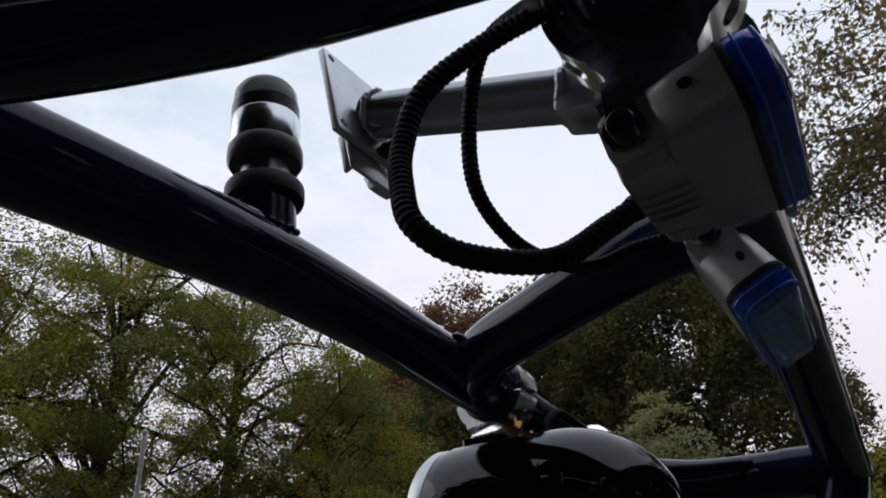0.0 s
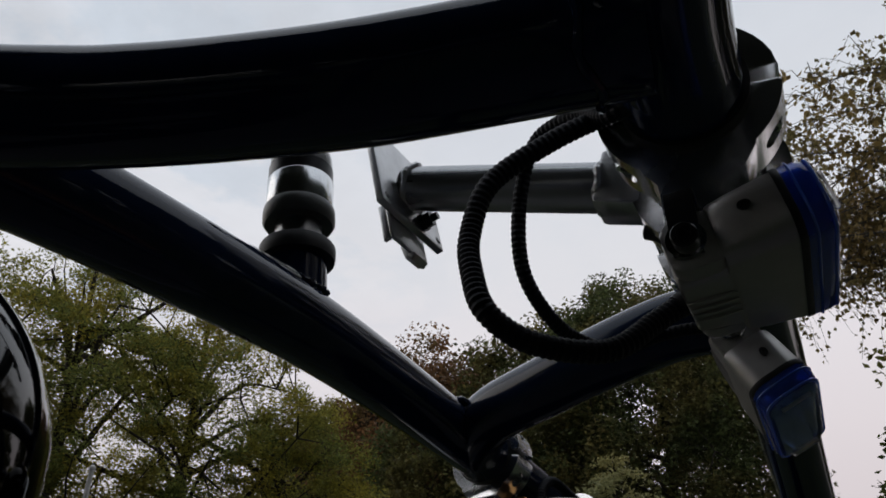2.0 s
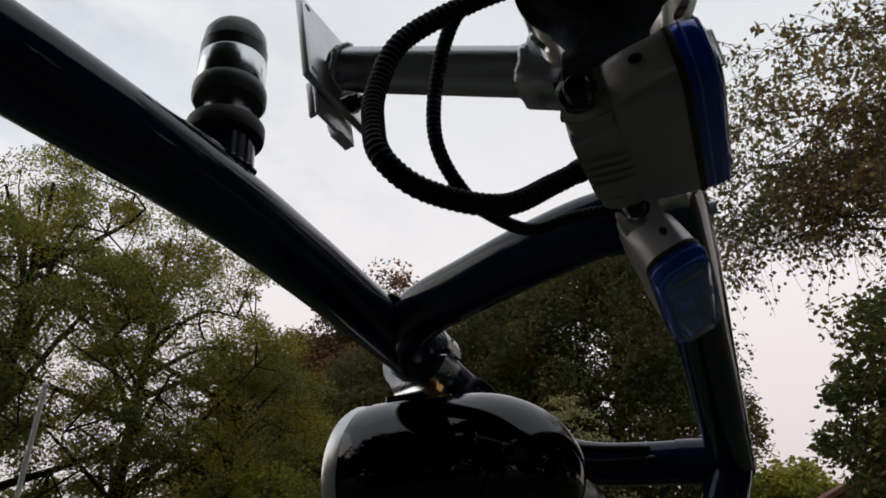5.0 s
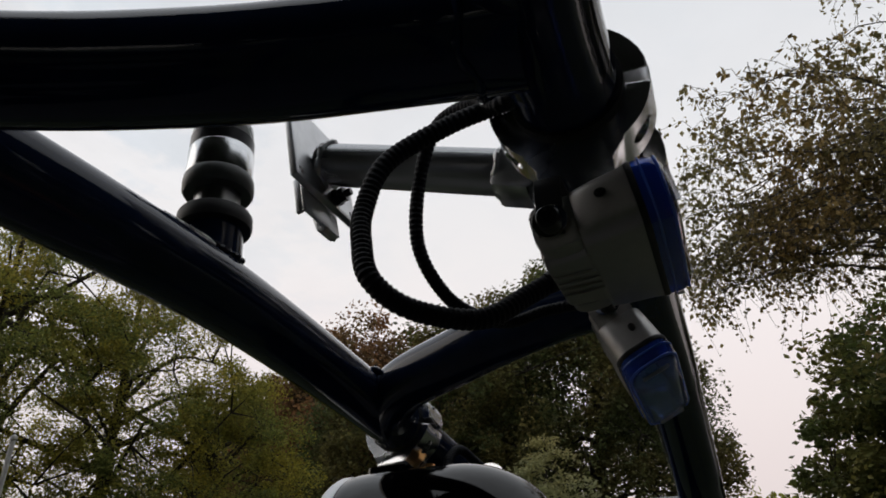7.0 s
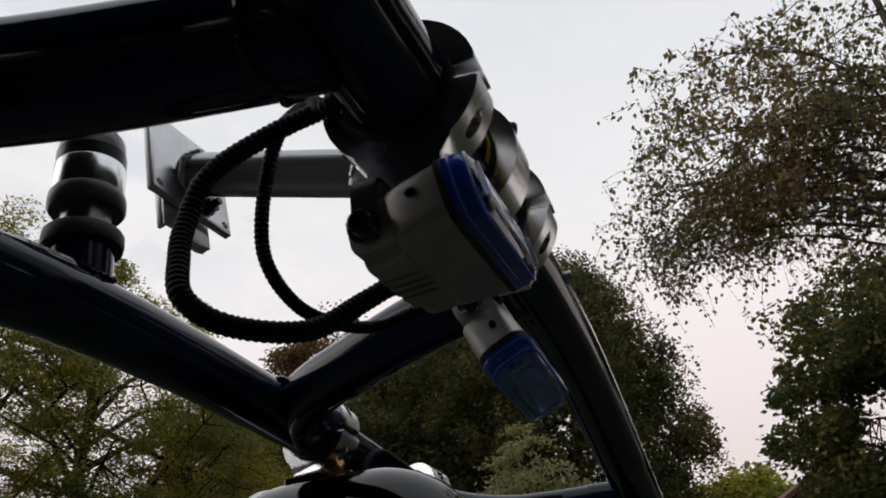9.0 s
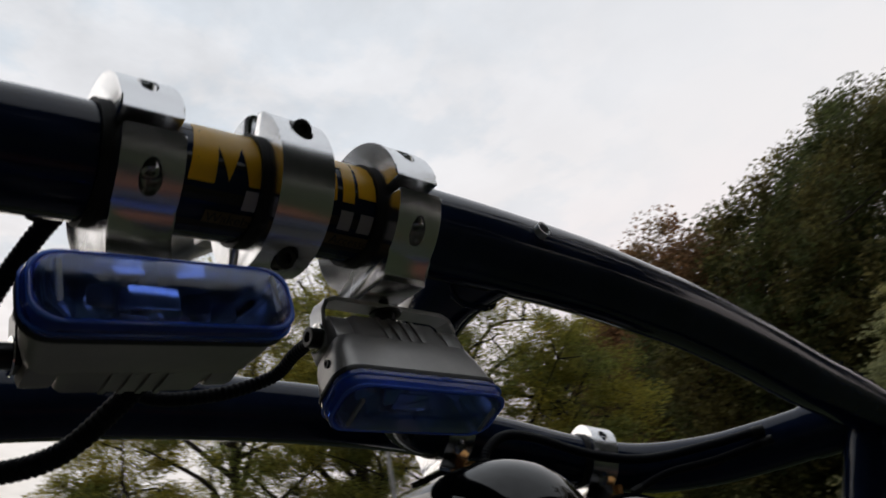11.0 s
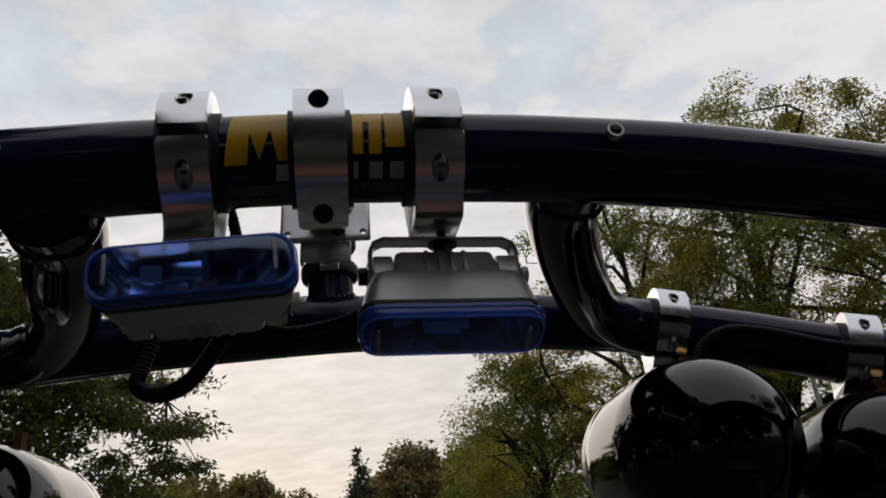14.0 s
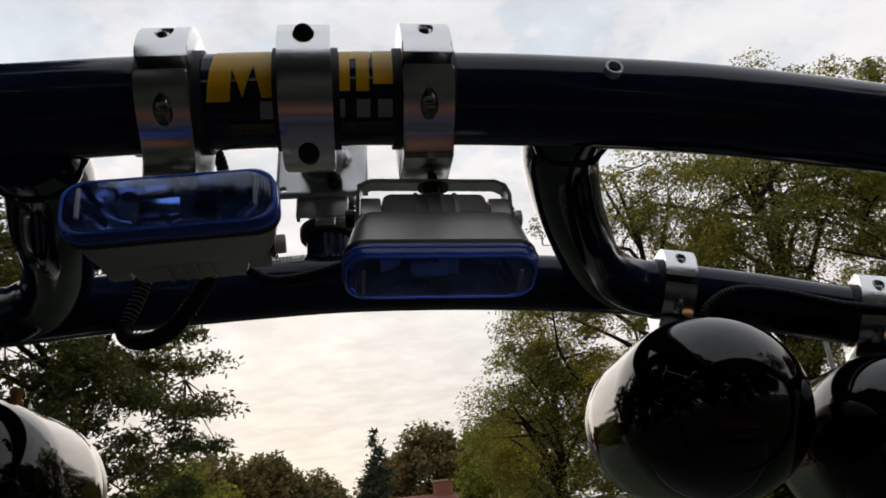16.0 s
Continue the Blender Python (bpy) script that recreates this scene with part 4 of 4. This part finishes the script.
def weeping_birch(az, dist, height, spread, seed):
    rng = np.random.default_rng(seed)
    x, y = at_az(az, dist)
    root = thing("birch_tree", pose(x, y, 0), "tall birch with thin drooping twigs and sparse autumn leaves", "tree")
    trunk = smooth_path([(0, 0, 0), (0.1, 0, height * 0.3), (0.0, 0.15, height * 0.65), (0.1, 0.1, height * 0.97)], 0.5)
    wood = [(trunk, 0.17, 0.02)]
    pts = []
    for i in range(76):
        t = rng.uniform(0.36, 0.97)
        start = trunk[int(t * (len(trunk) - 1))]
        a = rng.uniform(0, 2 * math.pi)
        reach = spread / 2 * rng.uniform(0.45, 1.05) * (1.0 - 1.2 * max(0.0, t - 0.62))
        if 20 <= i < 31:
            # lower limbs whose sprays hang free
            t, a, reach = 0.41 + 0.013 * (i - 20), radians(az + 90 + rng.normal(0, 18)), spread / 2 * rng.uniform(1.20, 1.72)
            start = trunk[int(t * (len(trunk) - 1))]
        if i < 20:
            # long limbs that lean out over the lawn
            t, a, reach = 0.53 + 0.0085 * i, radians(az + 90 + rng.normal(0, 24)), spread / 2 * rng.uniform(1.15, 1.80)
            start = trunk[int(t * (len(trunk) - 1))]
        end = start + C((math.cos(a) * reach, math.sin(a) * reach, reach * (rng.uniform(0.30, 0.55) if 20 <= i < 31 else rng.uniform(-0.02, 0.34) if i < 20 else rng.uniform(-0.15, 0.5))))
        kink = C((rng.normal(), rng.normal(), rng.normal())) * 0.07 * reach
        path = smooth_path([start, (start + end) / 2 + C((0, 0, 0.18 * reach)) + kink, end, end + C((math.cos(a), math.sin(a), -0.9)) * 0.10 * reach], 0.30)
        wood.append((path, 0.045 * (1.2 - t), 0.006))
        for p in path[len(path) // 4:]:
            for _ in range(3):
                b = rng.uniform(0, 2 * math.pi)
                out = rng.uniform(0.15, 0.75)
                q = p + C((math.cos(b) * out, math.sin(b) * out, rng.normal(0.04, 0.14)))
                drop = 0.22 + 0.95 * rng.uniform() ** 2.2
                sway = rng.normal(0, 0.22, 2)
                tip = q + C((sway[0], sway[1], -drop))
                wood.append(([p, p.lerp(q, 0.6) + C((0, 0, 0.05)), q, q.lerp(tip, 0.5) + C((rng.normal() * 0.06, rng.normal() * 0.06, 0)), tip], 0.0048, 0.003))
                k = int((drop + 0.3) * rng.uniform(11, 36) * (0.95 if i < 20 else 0.5 if i < 31 else 0.62))
                for s in rng.uniform(-0.6, 1, k):
                    at = q.lerp(tip, s) if s > 0 else q.lerp(p, -s)
                    pts.append(np.array(at) + rng.normal(0, 0.06, 3))
    part("trunk", limb_mesh(wood, 4), BIRCHBARK, root, smooth=60)
    part("crown", leaf_mesh(np.array(pts), 0.068, rng, "crown", BIRCH, 0.9, 1.3), BIRCH, root, smooth=0)


def spruce(az, dist, height, spread, mat, label, seed, leaf=0.07, per=46, power=0.85):
    rng = np.random.default_rng(seed)
    x, y = at_az(az, dist)
    root = thing("spruce_tree", pose(x, y, 0), label, "tree")
    wood = [([C((0, 0, 0)), C((0, 0, height * 0.5)), C((0, 0, height))], height * 0.014 + 0.02, 0.01)]
    pts = []
    rows = int(height * 3.2)
    for r in range(rows):
        t = (r + 0.5) / rows
        z = height * (0.06 + 0.94 * t)
        reach = spread / 2 * (1 - t) ** power + 0.05
        for k in range(max(5, int(13 * (1 - t)) + 4)):
            a = rng.uniform(0, 2 * math.pi)
            long = reach * rng.uniform(0.65, 1.15)
            tip = C((math.cos(a) * long, math.sin(a) * long, z - long * rng.uniform(0.05, 0.35)))
            start = C((0, 0, z))
            wood.append(([start, start.lerp(tip, 0.5) + C((0, 0, -0.04 * long)), tip], 0.012, 0.004))
            m = max(8, int(per * long / max(0.3, spread / 2)))
            s = rng.uniform(0.25, 1.05, m)
            line = np.array([tuple(start.lerp(tip, q)) for q in s])
            side = rng.normal(size=(m, 3)) * np.c_[np.full(m, 0.10), np.full(m, 0.10), np.full(m, 0.05)] * (0.5 + long) * 0.9
            pts.append(line + side)
    part("trunk", limb_mesh(wood, 4), BARK, root, smooth=60)
    part("crown", leaf_mesh(np.concatenate(pts), leaf, rng, "crown", mat, 0.2, 2.2), mat, root, smooth=0)


AIRY = "airy yellow-green locust tree with gaps of sky"
for k, (az, dist, h, w, c) in enumerate(((39.0, 20, 9.4, 6.2, 160), (47, 19, 12.5, 9.0, 265), (55.8, 18, 13.1, 7.8, 235), (64.8, 18, 11.3, 7.0, 225), (74.5, 19, 8.0, 4.8, 120))):
    broadleaf("locust_tree", az, dist, h, w, LOCUST, AIRY, 11 + k, leaf=0.042, clumps=c, per=370, clump=0.60, low=0.06, limbs=24, layered=0.42, rugged=0.26, long=2.0)
broadleaf("maple_tree", 9.6, 27, 16.6, 11.2, MAPLE, "broad dark green maple with dense crown", 21, rugged=0.32, leaf=0.088, clumps=780, per=230, clump=0.80, low=0.04, limbs=22)
broadleaf("copper_beech", 28.6, 31, 15.2, 11.4, COPPER, "reddish brown copper beech behind the maple", 22, rugged=0.16, leaf=0.112, clumps=760, per=175, clump=0.75, low=0.04, limbs=18)
broadleaf("maple_tree", 19.2, 28, 16.3, 8.6, MAPLE, "dark green maple beside the broad one", 29, rugged=0.18, leaf=0.105, clumps=300, per=200, clump=0.75, low=0.04, limbs=18)
broadleaf("maple_tree", 35, 36, 13.6, 9.0, MAPLE, "dark green maple in the second row", 23, leaf=0.16, clumps=380, per=110, clump=0.8, low=0.04, limbs=16)
broadleaf("maple_tree", 27.0, 26, 10.6, 7.4, MAPLE, "low dark green maple before the copper beech", 35, rugged=0.28, leaf=0.095, clumps=300, per=190, clump=0.7, low=0.04, limbs=16)
spruce(13.6, 16.5, 6.5, 5.2, NEEDLES, "pale blue-green spruce before the maple", 31, leaf=0.055, per=260, power=0.5)
weeping_birch(-23.5, 11.5, 14.8, 5.2, 41)
broadleaf("maple_tree", -14.2, 21, 10.4, 7.2, OAK, "dark broadleaf tree beside the birch", 24, leaf=0.105, clumps=460, per=120, clump=0.52, low=0.04, limbs=16)
broadleaf("shrub_maple", -2.0, 40, 9.1, 8.0, YELLOWLEAF, "distant yellowish tree behind the maple", 25, leaf=0.16, clumps=240, per=90, clump=0.7, low=0.04, limbs=12)
broadleaf("oak_tree", 112.6, 13.0, 8.4, 6.3, OAK, "dark oak with ragged leafy sprays", 26, leaf=0.043, clumps=330, per=300, clump=0.46, low=0.06, limbs=26, layered=0.58, rugged=0.36, long=2.5)
spruce(119, 20, 15.5, 5.0, FARSPRUCE, "tall dark spruce beyond the oak", 33, leaf=0.09, per=60)
broadleaf("yellow_shrub", 103, 22, 4.4, 4.0, YELLOWLEAF, "yellow-green shrub below the oak", 27, leaf=0.09, clumps=170, per=100, clump=0.4, low=0.03, limbs=9)
broadleaf("yellow_shrub", 36.3, 17, 5.3, 2.6, YELLOWLEAF, "yellow-green young tree before the copper beech", 34, leaf=0.07, clumps=150, per=110, clump=0.36, low=0.05, limbs=10)
for k, (az, dist, h, w) in enumerate(((101, 50, 7.6, 8.0), (96.8, 52, 7.6, 6.0), (93.5, 55, 5.4, 7.0), (84.2, 56, 8.3, 7.0), (80.8, 58, 8.2, 7.5), (78, 60, 9.5, 9.0), (87.0, 62, 6.6, 6.0))):
    broadleaf("far_tree", az, dist, h, w, FARLEAF, "distant green and rust tree on the skyline", 60 + k, leaf=0.20, clumps=240, per=75, clump=0.6, low=0.03, limbs=10)
spruce(88.4, 52, 8.2, 5.4, FARSPRUCE, "dark pointed spruce on the skyline", 32, leaf=0.13, per=60)
broadleaf("yellow_shrub", 79.0, 30, 5.2, 4.0, YELLOWLEAF, "yellow-green young tree by the locust", 28, leaf=0.10, clumps=190, per=100, clump=0.45, low=0.03, limbs=10)
# woods that close the view all round; the nearer ones, behind the camera, are unseen and added to block sky light
for k, (az, dist, h, w) in enumerate(((22, 48, 13, 15), (2, 60, 10, 16), (-43, 24, 23, 12), (-60, 17, 19, 11), (-84, 15, 19, 11), (-108, 15, 19, 11), (-134, 15, 26, 11), (-160, 12, 29, 11), (178, 11.5, 29, 11), (157, 12.5, 28, 11), (142, 12, 23, 8), (152, 14, 26, 9), (128, 26, 12, 9), (42, 42, 5.5, 12), (58, 40, 5.5, 12))):
    broadleaf("wood_or_blocker_tree", az, dist, h, w, MAPLE if k in (0, 1, 2) or k > 10 else BLOCKERLEAF, "dark tree of the closing woods; near ones are unseen, added to block sky light", 80 + k, leaf=0.27 if k < 2 or k > 11 else 0.50 if 6 <= k <= 9 else 0.38, clumps=430 if 6 <= k <= 9 else 240, per=90 if k < 2 or k > 11 else 52, clump=1.1, low=0.02, limbs=10)


# ---- pole and houses ----
px, py = at_az(53.4, 11.5)
pole = thing("flag_pole", pose(px, py, 0), "pale slim pole standing on the lawn", "pole")
part("shaft", lathe([(0.044, 0.0), (0.040, 2.0), (0.034, 4.8)], 20), POLEPAINT, pole)
part("cap", lathe([(0.034, 4.8), (0.048, 4.81), (0.048, 4.85), (0.01, 4.88)], 20), POLEPAINT, pole)


def house(az, dist, turn, w, d, eave, ridge, wall, label, chimney):
    x, y = at_az(az, dist)
    root = thing("house", pose(x, y, 0, 0, 0, turn), label, "house")
    part("wall", box(-w / 2, w / 2, -d / 2, d / 2, 0, eave, 0.01), wall, root)
    gable = bmesh.new()
    o = 0.45
    loft([[C((xx, -d / 2 - o, eave - 0.12)), C((xx, 0, ridge)), C((xx, d / 2 + o, eave - 0.12)), C((xx, d / 2 + o, eave + 0.06)), C((xx, 0, ridge + 0.2)), C((xx, -d / 2 - o, eave + 0.06))] for xx in (-w / 2 - o, w / 2 + o)], True, gable)
    part("roof", gable, ROOF, root)
    for sy in (-1, 1):
        part("fascia", box(-w / 2 - o, w / 2 + o, sy * (d / 2 + o) - 0.02, sy * (d / 2 + o) + 0.02, eave - 0.2, eave + 0.04), TRIM, root)
    for side in (-1, 1):
        end = loft([[C((side * (w / 2 - 0.05) + dx, -d / 2, eave)), C((side * (w / 2 - 0.05) + dx, 0, ridge)), C((side * (w / 2 - 0.05) + dx, d / 2, eave))] for dx in (-0.04, 0.04)])
        part("gable_end", end, wall, root)
    for k in range(3):
        cx = -w / 2 + w * (k + 0.5) / 3
        for sy in (-1, 1):
            win = part("window", box(cx - 0.55, cx + 0.55, sy * d / 2 - 0.03, sy * d / 2 + 0.03, 0.95, 2.1), WINDOW, root)
            frame_bm = box(cx - 0.63, cx - 0.55, sy * d / 2 - 0.05, sy * d / 2 + 0.05, 0.87, 2.18)
            box(cx + 0.55, cx + 0.63, sy * d / 2 - 0.05, sy * d / 2 + 0.05, 0.87, 2.18, 0, frame_bm)
            box(cx - 0.55, cx + 0.55, sy * d / 2 - 0.05, sy * d / 2 + 0.05, 2.10, 2.18, 0, frame_bm)
            box(cx - 0.55, cx + 0.55, sy * d / 2 - 0.05, sy * d / 2 + 0.05, 0.87, 0.95, 0, frame_bm)
            part("window_frame", frame_bm, TRIM, win)
    if chimney:
        ch = part("chimney", box(-0.55, 0.55, -0.4, 0.4, ridge - 0.8, ridge + 0.9, 0.01), BRICK, root)
        part("chimney_cap", box(-0.62, 0.62, -0.47, 0.47, ridge + 0.9, ridge + 1.02, 0.02), STUCCO, ch)
    return root


house(-5.5, 33, 8, 9.0, 7.0, 4.0, 6.2, STUCCO, "tan house with a red-brown shingled roof", False)
house(83.4, 47, 5, 11.0, 7.0, 2.2, 3.15, BRICK, "brick house with a chimney far across the lawn", True)
